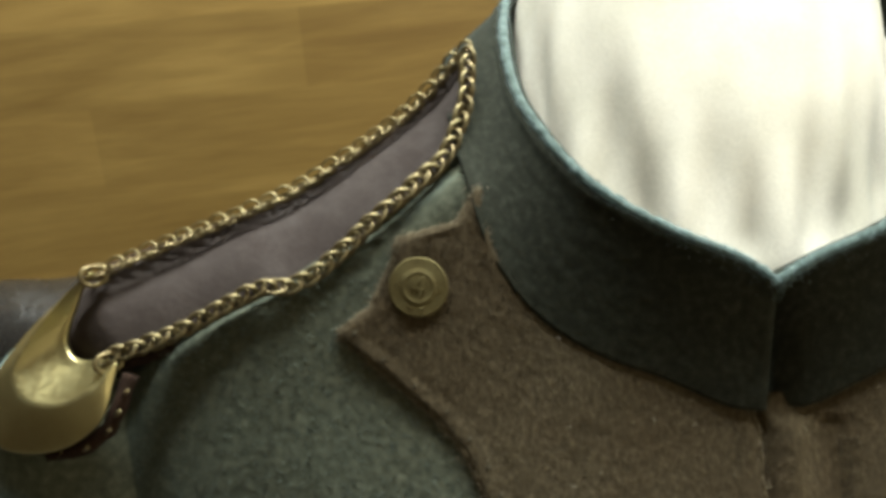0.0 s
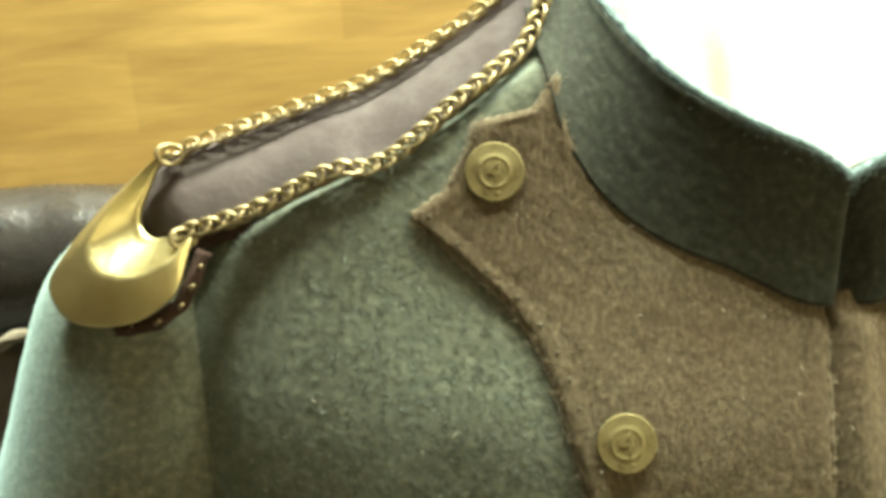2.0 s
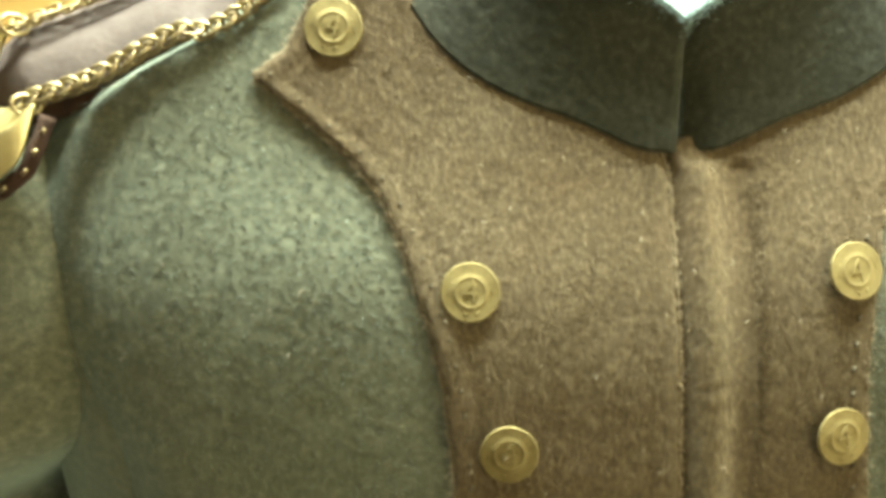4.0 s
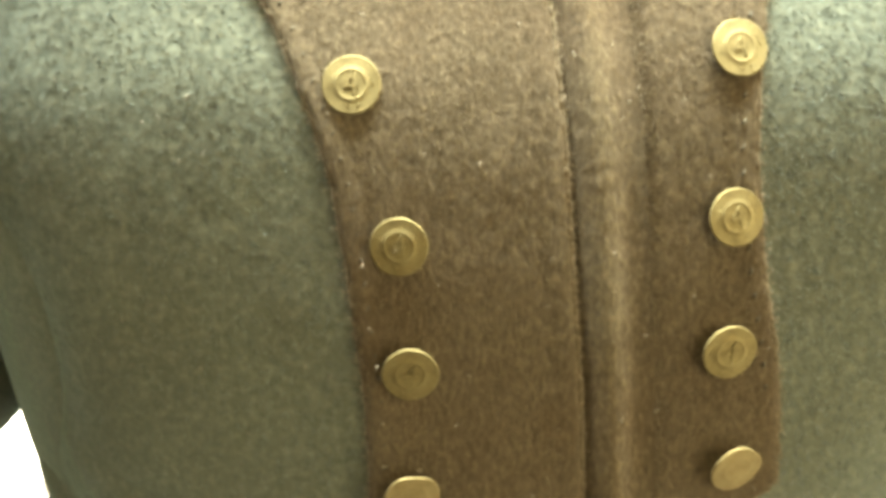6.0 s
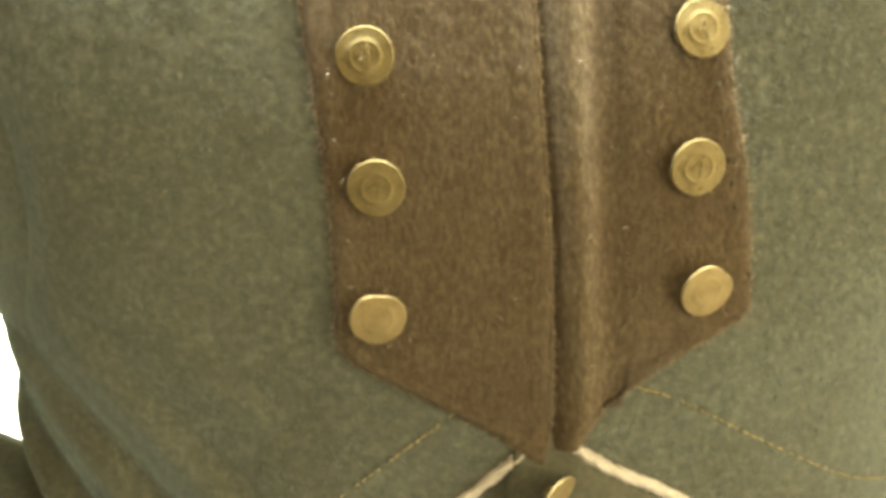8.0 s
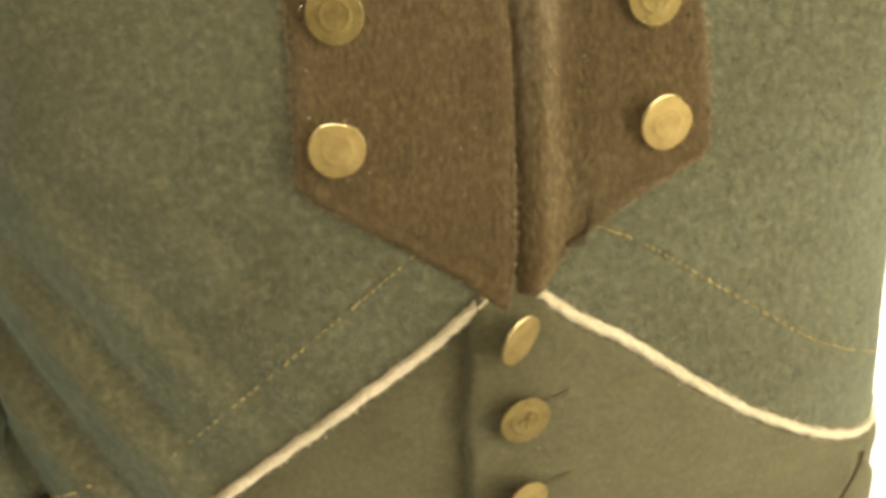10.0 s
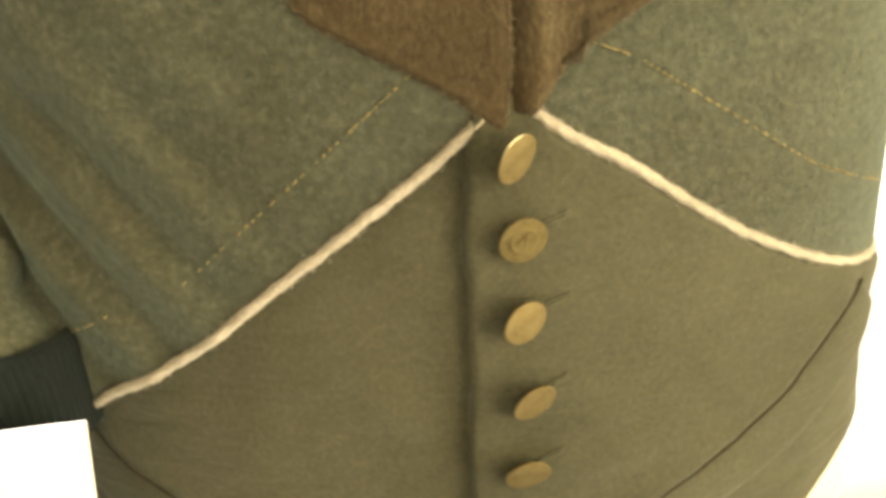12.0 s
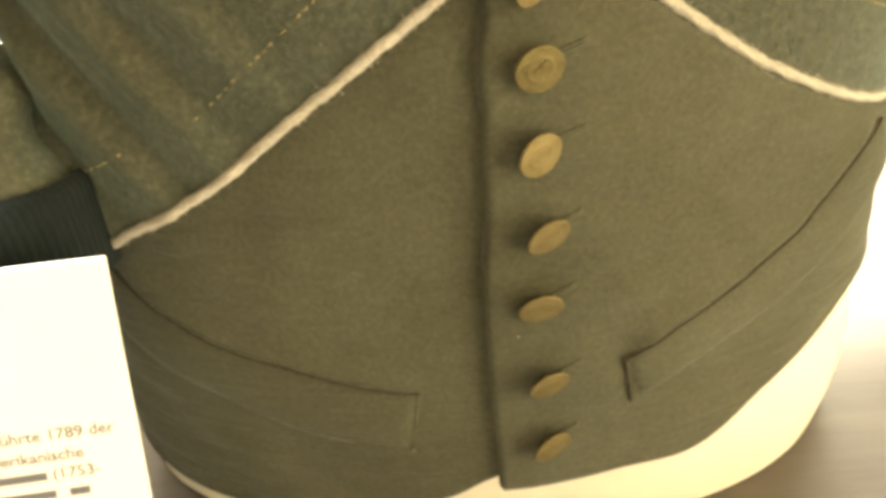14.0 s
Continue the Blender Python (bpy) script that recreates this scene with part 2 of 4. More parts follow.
def solid(nu, nv, at, under):
    """A closed slab between two sheets."""
    bm = bmesh.new()
    top = [[bm.verts.new(at(i / nu, j / nv)) for i in range(nu + 1)] for j in range(nv + 1)]
    low = [[bm.verts.new(under(i / nu, j / nv)) for i in range(nu + 1)] for j in range(nv + 1)]
    for j in range(nv):
        for i in range(nu):
            bm.faces.new((top[j][i], top[j][i + 1], top[j + 1][i + 1], top[j + 1][i]))
            bm.faces.new((low[j][i], low[j + 1][i], low[j + 1][i + 1], low[j][i + 1]))
    rim = [(0, i) for i in range(nu)] + [(j, nu) for j in range(nv)] + [(nv, i) for i in range(nu, 0, -1)] + [(j, 0) for j in range(nv, 0, -1)]
    for k, (j, i) in enumerate(rim):
        j2, i2 = rim[(k + 1) % len(rim)]
        bm.faces.new((top[j][i], low[j][i], low[j2][i2], top[j2][i2]))
    return bm


def slab(lo, hi, bevel=0.0, bm=None):
    bm = bm or bmesh.new()
    r = bmesh.ops.create_cube(bm, size=1)
    for v in r["verts"]:
        v.co = Vector([l + (h - l) * (c + 0.5) for l, h, c in zip(lo, hi, v.co)])
    if bevel:
        bmesh.ops.bevel(bm, geom=list({e for v in r["verts"] for e in v.link_edges}), offset=bevel, segments=2, affect="EDGES")
    return bm


def through_keys(keys, n):
    """n + 1 places along a smooth curve through keys (tuples of equal length)."""
    out = []
    for k in range(n + 1):
        s = k / n * (len(keys) - 1)
        out.append(Vector([smooth(s, [(i, q[d]) for i, q in enumerate(keys)]) for d in range(len(keys[0]))]))
    return out


def tube(points, radius, sides=10, bm=None, wobble=0.0, turns=0.0):
    bm = bm or bmesh.new()
    rings = []
    for k, p in enumerate(points):
        d = (points[min(k + 1, len(points) - 1)] - points[max(k - 1, 0)]).normalized()
        side = d.cross(Vector((0, -1, 0.2))).normalized()
        up = side.cross(d)
        ring = []
        for i in range(sides):
            a = 2 * math.pi * i / sides
            r = radius * (1 + wobble * math.sin(3 * a + turns * k))
            ring.append(bm.verts.new(p + side * (r * math.cos(a)) + up * (r * math.sin(a))))
        rings.append(ring)
    for a, b in zip(rings, rings[1:]):
        for i in range(sides):
            bm.faces.new((a[i], a[(i + 1) % sides], b[(i + 1) % sides], b[i]))
    bm.faces.new(rings[0][::-1])
    bm.faces.new(rings[-1])
    return bm


def smooth(t, keys):
    """Cubic through (place, value) keys, flat beyond the ends."""
    ks = [k[0] for k in keys]
    vs = [k[1] for k in keys]
    if t <= ks[0]:
        return vs[0]
    if t >= ks[-1]:
        return vs[-1]
    i = max(j for j in range(len(ks)) if ks[j] <= t)
    i = min(i, len(ks) - 2)
    h = ks[i + 1] - ks[i]
    m0 = (vs[i + 1] - vs[i - 1]) / (ks[i + 1] - ks[i - 1]) if i > 0 else (vs[i + 1] - vs[i]) / h
    m1 = (vs[i + 2] - vs[i]) / (ks[i + 2] - ks[i]) if i + 2 < len(ks) else (vs[i + 1] - vs[i]) / h
    u = (t - ks[i]) / h
    return ((2 * u**3 - 3 * u**2 + 1) * vs[i] + (u**3 - 2 * u**2 + u) * h * m0
            + (3 * u**2 - 2 * u**3) * vs[i + 1] + (u**3 - u**2) * h * m1)


# front line of the chest, half width, half depth and squareness of the torso by height
FRONT = [(0.8, -0.0072), (0.915, -0.0149), (1.002, -0.0218), (1.0455, -0.025), (1.089, -0.0285), (1.1325, -0.0312), (1.176, -0.0335),
         (1.2195, -0.0295), (1.263, -0.0235), (1.3065, -0.0135), (1.35, 0.004), (1.38, 0.0145), (1.411, 0.025), (1.44, 0.038)]
HALF_R = [(0.80, 0.19), (0.915, 0.18), (1.002, 0.171), (1.06, 0.169), (1.12, 0.170), (1.176, 0.176), (1.25, 0.2), (1.33, 0.215), (1.44, 0.215)]
HALF_L = [(0.80, 0.215), (0.915, 0.212), (1.002, 0.21), (1.06, 0.21), (1.12, 0.207), (1.176, 0.213), (1.25, 0.221), (1.33, 0.222), (1.44, 0.222)]
DEPTH = [(0.80, 0.12), (1.0, 0.10), (1.06, 0.095), (1.15, 0.105), (1.25, 0.105), (1.33, 0.085), (1.38, 0.07), (1.44, 0.06)]
SQUARE = [(0.80, 2.0), (1.06, 2.0), (1.2, 2.3), (1.33, 3.0), (1.44, 3.2)]


def front(x, z):
    """Depth (y) of the coat's front at a place across and up."""
    a, b, n = smooth(z, HALF_R if x > 0 else HALF_L), smooth(z, DEPTH), smooth(z, SQUARE)
    u = min(abs(x) / a, 0.999)
    return smooth(z, FRONT) + b * (1 - (1 - u**n) ** (1 / n))


def over(x, z, lift):
    """A place above the coat's front, lifted along its outward slope."""
    e = 0.002
    dx = (front(x + e, z) - front(x - e, z)) / (2 * e)
    dz = (front(x, z + e) - front(x, z - e)) / (2 * e)
    n = Vector((dx, -1, dz)).normalized()
    return Vector((x, front(x, z), z)) + n * lift


def slope(x, z):
    e = 0.004
    dx = (front(x + e, z) - front(x - e, z)) / (2 * e)
    dz = (front(x, z + e) - front(x, z - e)) / (2 * e)
    return Vector((dx, -1, dz)).normalized()


def along(v, keys):
    """Straight lines between (place, value) keys."""
    return float(np.interp(v, [k[0] for k in keys], [k[1] for k in keys]))


def fuzz(x, z, size, height):
    return height * noise.noise(Vector((x / size, z / size, 3.1)))


# ---- the room ----
def structure(name, bm, material, smooth_faces=False):
    return tagged(linked(name, bm, material, smooth_faces), kind="structure")


TABLE_Z = 0.86
structure("wall_back", slab((-2.5, 0.56, 0), (3.4, 0.66, 2.9)), PLASTER)
# Out of view; its dark colour keeps bounced light off the left side.
structure("wall_left", slab((-2.6, -3.0, 0), (-2.5, 0.66, 2.9)), BOUNCE_CUT)
structure("wall_right", slab((3.4, -3.0, 0), (3.5, 0.66, 2.9)), HALL)
structure("wall_behind", slab((-2.5, -3.1, 0), (3.4, -3.0, 2.9)), HALL)
structure("ceiling", slab((-2.6, -3.1, 2.9), (3.5, 0.66, 3.0)), HALL)
structure("floor", slab((-2.6, -3.1, -0.1), (3.5, 0.66, 0)), TABLE_WOOD)

# ---- plinth and its boards ----
plinth = thing("display_table", "pale grey-brown wooden display table under the torso", "table", (0, 0.3, 0))


def child(name, bm, material, parent, label="", smooth_faces=True):
    """Like part, for a mesh given in world places."""
    bmesh.ops.transform(bm, matrix=parent.matrix_world.inverted(), verts=bm.verts[:])
    return part(name, bm, material, parent, label, smooth_faces)


for k in range(6):
    y0 = -0.22 + k * 0.125
    child("board", slab((-0.9, y0, TABLE_Z - 0.03), (0.9, y0 + 0.125, TABLE_Z)), TABLE_WOOD, plinth, smooth_faces=False)
child("apron", slab((-0.88, -0.2, 0.0), (0.88, 0.52, TABLE_Z - 0.031)), TABLE_WOOD, plinth, smooth_faces=False)

# ---- laminated panel behind the shoulder ----
panel = thing("wooden_panel", "honey-coloured laminated beech panel behind the uniform", "panel")
panel.matrix_world = pose(-0.45, 0.39, 0.03, 0, -4, 12)
bpy.context.view_layer.update()
rng = random.Random(5)
for row in range(16):
    x = -0.75 - rng.random() * 0.25
    z0 = 1.16 + row * 0.058
    while x < 0.62:
        w = 0.22 + rng.random() * 0.26
        bm = slab((max(x, -0.75), -0.012, z0), (min(x + w, 0.7), 0.012, z0 + 0.058))
        part("stave", bm, BEECH, panel, smooth_faces=False)
        x += w
for x, reach in ((-0.3, 0.24), (0.3, 0.12)):
    part("batten", slab((x, 0.0125, 1.3), (x + 0.05, reach, 1.36), 0.002), BEECH, panel, smooth_faces=False)

# ---- leather pack behind the shoulder ----
pack = thing("leather_knapsack", "black and brown leather knapsack hanging behind the shoulder", "knapsack", (-0.33, 0.14, 1.18))


def roll_at(u, v):
    x = -0.52 + 0.36 * v
    a = 2 * math.pi * u
    r = 0.0315 + 0.0013 * noise.noise(Vector((x * 30, 1.5 * math.cos(a), 1.5 * math.sin(a)))) + 0.0004 * math.sin(x * 160 + 3 * math.cos(a))
    return Vector((x, 0.105 + r * math.cos(a), 1.3215 + 0.10 * (v - 0.75) * 0.18 + r * math.sin(a)))


child("roll", grid(48, 70, roll_at, True), BLACK_HIDE, pack, "shiny creased black leather roll")


def sack_at(u, v):
    a = 2 * math.pi * u
    c, s = math.cos(a), math.sin(a)
    k = 1 - 0.25 * max(0, 2 * abs(v - 0.5) - 0.7) / 0.3
    n = 0.004 * noise.noise(Vector((c * 3, s * 3, v * 5)))
    return Vector((-0.36 + 0.15 * k * math.copysign(abs(c) ** 0.5, c), 0.145 + (0.055 * k + n) * math.copysign(abs(s) ** 0.5, s), 1.185 + 0.112 * v))


child("sack", grid(64, 30, sack_at, True), BROWN_HIDE, pack, "dull worn brown leather body")
child("flap", tube([Vector((-0.50 + 0.3 * k / 40, 0.082 - 0.002 * math.sin(k * 0.5), 1.232 + 0.012 * math.sin(k * 0.2 + 0.5))) for k in range(41)], 0.0035, 8), BROWN_HIDE, pack)
child("cord", tube(through_keys([(-0.42, 0.074, 1.287), (-0.36, 0.070, 1.292), (-0.315, 0.066, 1.291), (-0.287, 0.062, 1.297), (-0.270, 0.062, 1.306), (-0.25, 0.066, 1.304), (-0.22, 0.085, 1.29)], 60), 0.0024, 8, None, 0.2, 0.9), TWINE, pack, "dull fuzzy twine")
child("stand", tube([Vector((-0.43, 0.15, TABLE_Z)), Vector((-0.43, 0.15, 1.2))], 0.012, 12), BLACK_HIDE, pack, "dark stand rod")


# ---- the dressmaker's torso: one plain shape ----
def torso_at(u, v):
    a = 2 * math.pi * u
    s, c = math.sin(a), math.cos(a)
    z = 0.861 + (1.560 - 0.861) * (1 - (1 - v) ** 1.6)
    zz = min(z, 1.33)
    b = smooth(zz, DEPTH)
    rx = smooth(zz, HALF_R if s > 0 else HALF_L) - 0.012
    ry, yc = b - 0.012, smooth(zz, FRONT) + b
    if z < 1.02:
        k = (1.02 - z) / 0.19
        rx += 0.037 * k - 0.030 * (max(0.0, 0.965 - z) / 0.104) ** 2.2 if s > 0 else 0.008 * k
        ry += 0.004 * k
    if z > 1.33:
        k = min(1, (z - 1.33) / 0.055)
        k = k * k * (3 - 2 * k)
        dome = max(0.0, 1 - (max(0, z - 1.385) / 0.175) ** 2.2) ** 0.6
        lean = max(0.0, z - 1.385)
        back = max(0.0, 1 - (lean / 0.176) ** 1.4) ** 0.7
        rx, ry, yc = rx + (0.073 * dome - rx) * k, ry + (0.066 * back - ry) * k, yc + (0.080 + 0.28 * lean - yc) * k
        rise = z - 1.394 - 0.056 * (1 - c)
        gather = math.exp(-((rise / (0.034 if rise > 0 else 0.015)) ** 2)) * k
        pleat = (0.0036 * abs(math.sin(5.0 * a + 12 * (z - 1.39) + 0.9 * math.sin(3 * a))) + 0.0018 * math.sin(15 * a + 45 * (z - 1.39)) + 0.0012 * math.sin(27 * a - 60 * z)) * gather
        rx, ry = rx + pleat - 0.006 * gather, ry + pleat - 0.006 * gather
    return Vector((rx * s, yc - ry * c, z))


bm = grid(160, 190, torso_at, True)
mannequin = tagged(linked("mannequin", bm, BUFF), "headless cream cloth mannequin torso with a gathered white neck", "mannequin")
mannequin.data.materials.append(LINEN)
for p in mannequin.data.polygons:
    if p.center.z > 1.35:
        p.material_index = 1

# ---- waistcoat ----
waistcoat = thing("waistcoat", "olive green wool waistcoat with brass buttons and pocket flaps", "waistcoat", (0, 0, 0.9))
HEM_R = [(-0.03, 0.900), (-0.0147, 0.902), (0.0, 0.903), (0.0393, 0.9085), (0.0717, 0.9115), (0.101, 0.932), (0.1273, 0.949), (0.1512, 0.966), (0.18, 0.985)]
HEM_L = [(-0.22, 0.895), (-0.185, 0.8815), (-0.151, 0.878), (-0.11, 0.879), (-0.07, 0.885), (-0.038, 0.896), (-0.017, 0.908), (0.03, 0.92)]
FLAP_R = [(0.0363, 0.973), (0.0553, 0.9876), (0.0837, 1.0036), (0.108, 1.0213), (0.1282, 1.0411), (0.1424, 1.0555)]
FLAP_R_LOW = [(0.0415, 0.9485), (0.0744, 0.9676), (0.1137, 0.9881), (0.137, 1.004), (0.152, 1.018), (0.16, 1.035)]
FLAP_L = [(-0.1769, 1.0122), (-0.1571, 0.9952), (-0.1333, 0.9818), (-0.1043, 0.9734), (-0.076, 0.9662), (-0.0468, 0.9605)]
FLAP_L_LOW = [(-0.19, 0.978), (-0.1677, 0.960), (-0.1357, 0.9475), (-0.113, 0.938), (-0.0908, 0.9312), (-0.0524, 0.9249)]
EDGE = [(0.89, -0.0147), (0.9021, -0.016), (0.956, -0.0187), (1.0127, -0.0197), (1.0375, -0.0172), (1.0825, -0.0165), (1.099, -0.0178), (1.115, -0.0147), (1.15, -0.0145)]
BUTTONS_W = [(0.0018, 1.1276), (0.0033, 1.0987), (0.0030, 1.0690), (0.0055, 1.0364), (0.0024, 1.0050), (0.0053, 0.9675), (0.0063, 0.9337)]


def waist_lift(x, z):
    """Pocket lips, button pulls and slack of the waistcoat's cloth."""
    h = 0.0
    for keys in (FLAP_R, FLAP_L):
        if keys[0][0] < x < keys[-1][0]:
            d = z - along(x, keys)
            end = min(1, (x - keys[0][0]) / 0.01, (keys[-1][0] - x) / 0.01)
            h += end * (0.0032 * math.exp(-d / 0.010) if d > 0 else 0.0032 * math.exp(d / 0.0030))
    for bx, bz in BUTTONS_W:
        d = abs(z - bz)
        if abs(x) < 0.08:
            h += 0.0011 * math.exp(-((d / 0.006) ** 2)) * math.exp(-abs(x - 0.012) / 0.035)
    h += 0.0014 * noise.noise(Vector((x * 14, z * 34 + x * 20, 0.7))) + 0.0008 * noise.noise(Vector((x * 50, z * 90, 4)))
    return h


TOP_EDGE = [(-0.205, 1.008), (-0.173, 1.0224), (-0.1377, 1.043), (-0.1095, 1.0605), (-0.0851, 1.079), (-0.064, 1.094), (-0.0425, 1.1095), (-0.025, 1.1225), (-0.0075, 1.138),
            (0.0091, 1.14), (0.02, 1.1316), (0.039, 1.1205), (0.0597, 1.1052), (0.0829, 1.0893), (0.1099, 1.0747), (0.1344, 1.064), (0.156, 1.059), (0.166, 1.058)]


def waist_panel(x_in, x_out, hem, lift, thick):
    def at(u, v, k=1.0):
        x = None
        z = 1.0
        for _ in range(3):
            xi = x_in(z)
            x = xi + (x_out - xi) * u
            zb = smooth(x, hem)
            zt = 1.146 if abs(x) < 0.012 else smooth(x, TOP_EDGE) + 0.010
            z = zb + (zt - zb) * v
        d = min(abs(x - x_in(z)), z - smooth(x, hem))
        edge = math.sqrt(max(0.0, 1 - (1 - min(1, d / 0.0022)) ** 2)) if k else 0
        tuck = max(0.0, min(1.0, (smooth(x, TOP_EDGE) + 0.002 - z) / 0.006)) if abs(x) > 0.012 else 1.0
        return over(x, z, k * tuck * (waist_lift(x, z) * min(1, d / 0.004) + lift * edge) - (0 if k else thick))

    return solid(90, 110, at, lambda u, v: at(u, v, 0.0))


child("left_front", waist_panel(lambda z: 0.012, -0.214, HEM_L, 0.0, 0.0025), WOOL_THIN, waistcoat)
child("right_front", waist_panel(lambda z: along(z, EDGE), 0.168, HEM_R, 0.0052, -0.0002), WOOL_THIN, waistcoat)


def strip(top, low, lift, base=0.0, nu=60, nv=10):
    """A cloth flap draped between two curves."""
    a, b = through_keys(top, nu), through_keys(low, nu)

    def at(u, v, k=1.0):
        i = round(u * nu)
        q = a[i].lerp(b[i], v)
        d = min(u * nu, (1 - u) * nu, 4) / 4
        e = min(1, (1 - v) * nv / 2, 0.05 + v / 0.4)
        edge = math.sqrt(max(0, 1 - (1 - min(d, e)) ** 2))
        return over(q[0], q[1], base + k * (lift * edge + 0.0004 * noise.noise(Vector((q[0] * 70, q[1] * 70, 1)))) + (0 if k else 0.0006))

    return solid(nu, nv, at, lambda u, v: at(u, v, 0.0))


child("pocket_flap", strip(FLAP_R, FLAP_R_LOW, 0.0034, 0.0046), WOOL_THIN, waistcoat)
child("pocket_flap", strip(FLAP_L, FLAP_L_LOW, 0.0028), WOOL_THIN, waistcoat)

# Dark tubes stand in for the shadow gap along each pocket opening.
for keys, base in ((FLAP_R, 0.0052), (FLAP_L, 0.0)):
    pts = []
    for p in through_keys(keys, 110):
        pts.append(over(p[0], p[1] - 0.0016, base + 0.0014 + waist_lift(p[0], p[1] - 0.0016) + 0.0002 * noise.noise(Vector((p[0] * 200, p[1] * 200, 6)))))
    child("pocket_shade", tube(pts, 0.0005, 8, None, 0.08, 0.9), SHADE_AND_STITCH, waistcoat, "dark brown tube for the shade along the pocket flap")
# Dark tube for the shade down the right flap's short side.
pts = [over(0.0363 + 0.0038 * k / 12, 0.973 - 0.0235 * k / 12, 0.0062) for k in range(13)]
child("pocket_shade", tube(pts, 0.0008, 8, None, 0.08, 0.9), SHADE_AND_STITCH, waistcoat, "dark brown tube for the shade along the pocket flap")

# ---- buttons ----
RAD = 0.0087


def button_mesh(dent=0.0, ring=0.00012):
    """A thin, slightly domed stamped disc with a raised inner ring and a rolled rim."""
    prof = [(r, 0.0008 - 0.0003 * r * r) for r in (0.0, 0.2, 0.4, 0.46)]
    prof += [(0.49, 0.00074 + ring), (0.52, 0.00074 + ring), (0.55, 0.00070), (0.7, 0.00065), (0.85, 0.00058), (0.92, 0.00055), (0.96, 0.00060), (0.985, 0.00052), (1.0, 0.0002), (0.985, -0.0002), (0.9, -0.0004), (0.0, -0.0004)]

    def at(u, v):
        a = 2 * math.pi * u
        r, h = prof[round(v * (len(prof) - 1))]
        k = 1 - dent * max(0, math.cos(a - 0.9)) ** 10 * r
        return Vector((RAD * r * k * math.cos(a), RAD * r * k * math.sin(a), h + 0.00012 * math.sin(3 * a) * r + 0.0009 * dent * r * math.cos(a - 0.9)))

    bm = grid(44, len(prof) - 1, at, True)
    bmesh.ops.remove_doubles(bm, verts=bm.verts[:], dist=1e-6)
    return bm


def numeral_mesh():
    cu = bpy.data.curves.new("numeral", "FONT")
    cu.body, cu.size, cu.align_x, cu.align_y, cu.extrude, cu.bevel_depth = "4", 0.0092, "CENTER", "CENTER", 0.00020, 0.0001
    cu.offset = -0.00012
    ob = new("numeral", cu)
    bpy.context.view_layer.update()
    me = bpy.data.meshes.new_from_object(ob.evaluated_get(bpy.context.evaluated_depsgraph_get()))
    bpy.data.objects.remove(ob)
    me.materials.append(BRASS)
    return me


def wreath_bm():
    bm = bmesh.new()
    for side in (-1, 1):
        pts = [Vector((side * (0.0012 + 0.0046 * k / 8), -0.0064 + 0.0011 * math.sin(k * 0.5), 0.00205 - 0.0001 * k)) for k in range(9)]
        tube(pts, 0.00022, 5, bm)
        pts = [Vector((side * 0.0066 * math.cos(0.25 + k * 0.08), 0.0066 * math.sin(-0.1 + k * 0.1), 0.0019)) for k in range(7)]
        tube(pts, 0.0002, 5, bm)
    return bm


def mesh_from(name, bm, material):
    ob = linked(name, bm, material)
    me = ob.data
    bpy.data.objects.remove(ob)
    return me


BUTTON_MESH = mesh_from("button", button_mesh(), BRASS)
PALE_MESH = mesh_from("button", button_mesh(0.0, 0.00006), PALE_BRASS)
BENT_MESH = mesh_from("button", button_mesh(0.10, 0.00003), PALE_BRASS)
NUMERAL = numeral_mesh()
WREATH = mesh_from("wreath", wreath_bm(), BRASS)


def sew_button(parent, x, z, lift, down=0.0, aside=0.0, turn=0.0, bent=False, size=1.0, stamped=True, pale=False):
    n = slope(x, z)
    up = (Vector((0, 0, 1)) - n * n.z).normalized()
    m = Matrix((up.cross(n), up, n)).transposed().to_4x4()
    m = Matrix.Translation(over(x, z, lift)) @ m @ pose(0, 0, 0, down, aside, turn) @ Matrix.Scale(size, 4)
    ob = new("button", BENT_MESH if bent else PALE_MESH if pale else BUTTON_MESH)
    ob.parent = parent
    ob.matrix_basis = parent.matrix_world.inverted() @ m
    ob["label"] = "dented brass button" if bent else "stamped brass button"
    if stamped:
        for name, me, h in (("numeral", NUMERAL, 0.0008), ("wreath", WREATH, -0.0013)):
            o = new(name, me)
            o.parent = ob
            o.location = (0, 0, h)
    shank = new("shank", SHANK)
    shank.parent = ob
    return ob


bm = bmesh.new()
bmesh.ops.create_cone(bm, cap_ends=True, segments=10, radius1=0.0016, radius2=0.0022, depth=0.004, matrix=Matrix.Translation((0, 0, -0.0022)))
SHANK = mesh_from("shank", bm, BRASS)
for k, (x, z) in enumerate(BUTTONS_W):
    down, aside, turn = [(32, 36, 20), (10, 16, -10), (18, 24, 15), (31, 9, 30), (20, 15, -20), (25, 13, 10), (16, 24, 0)][k]
    sew_button(waistcoat, x, z, 0.0068 + 0.00009 * (down + aside), down, aside, turn, False, 1.0, k == 1, k != 1)


def hole_bm(x, z, run, rise):
    bm = bmesh.new()
    for s in (-1, 1):
        tube([over(x + run * k / 8, z + rise * k / 8 + s * 0.0007, 0.0052 + waist_lift(x + run * k / 8, z + rise * k / 8)) for k in range(9)], 0.0006, 6, bm)
    return bm


for (x, z), run in zip(BUTTONS_W[1:], (0.012, 0.013, 0.009, 0.010, 0.010, 0.008)):
    child("buttonhole", hole_bm(x + 0.004, z + 0.003, run, 0.004), GREEN_THREAD, waistcoat)
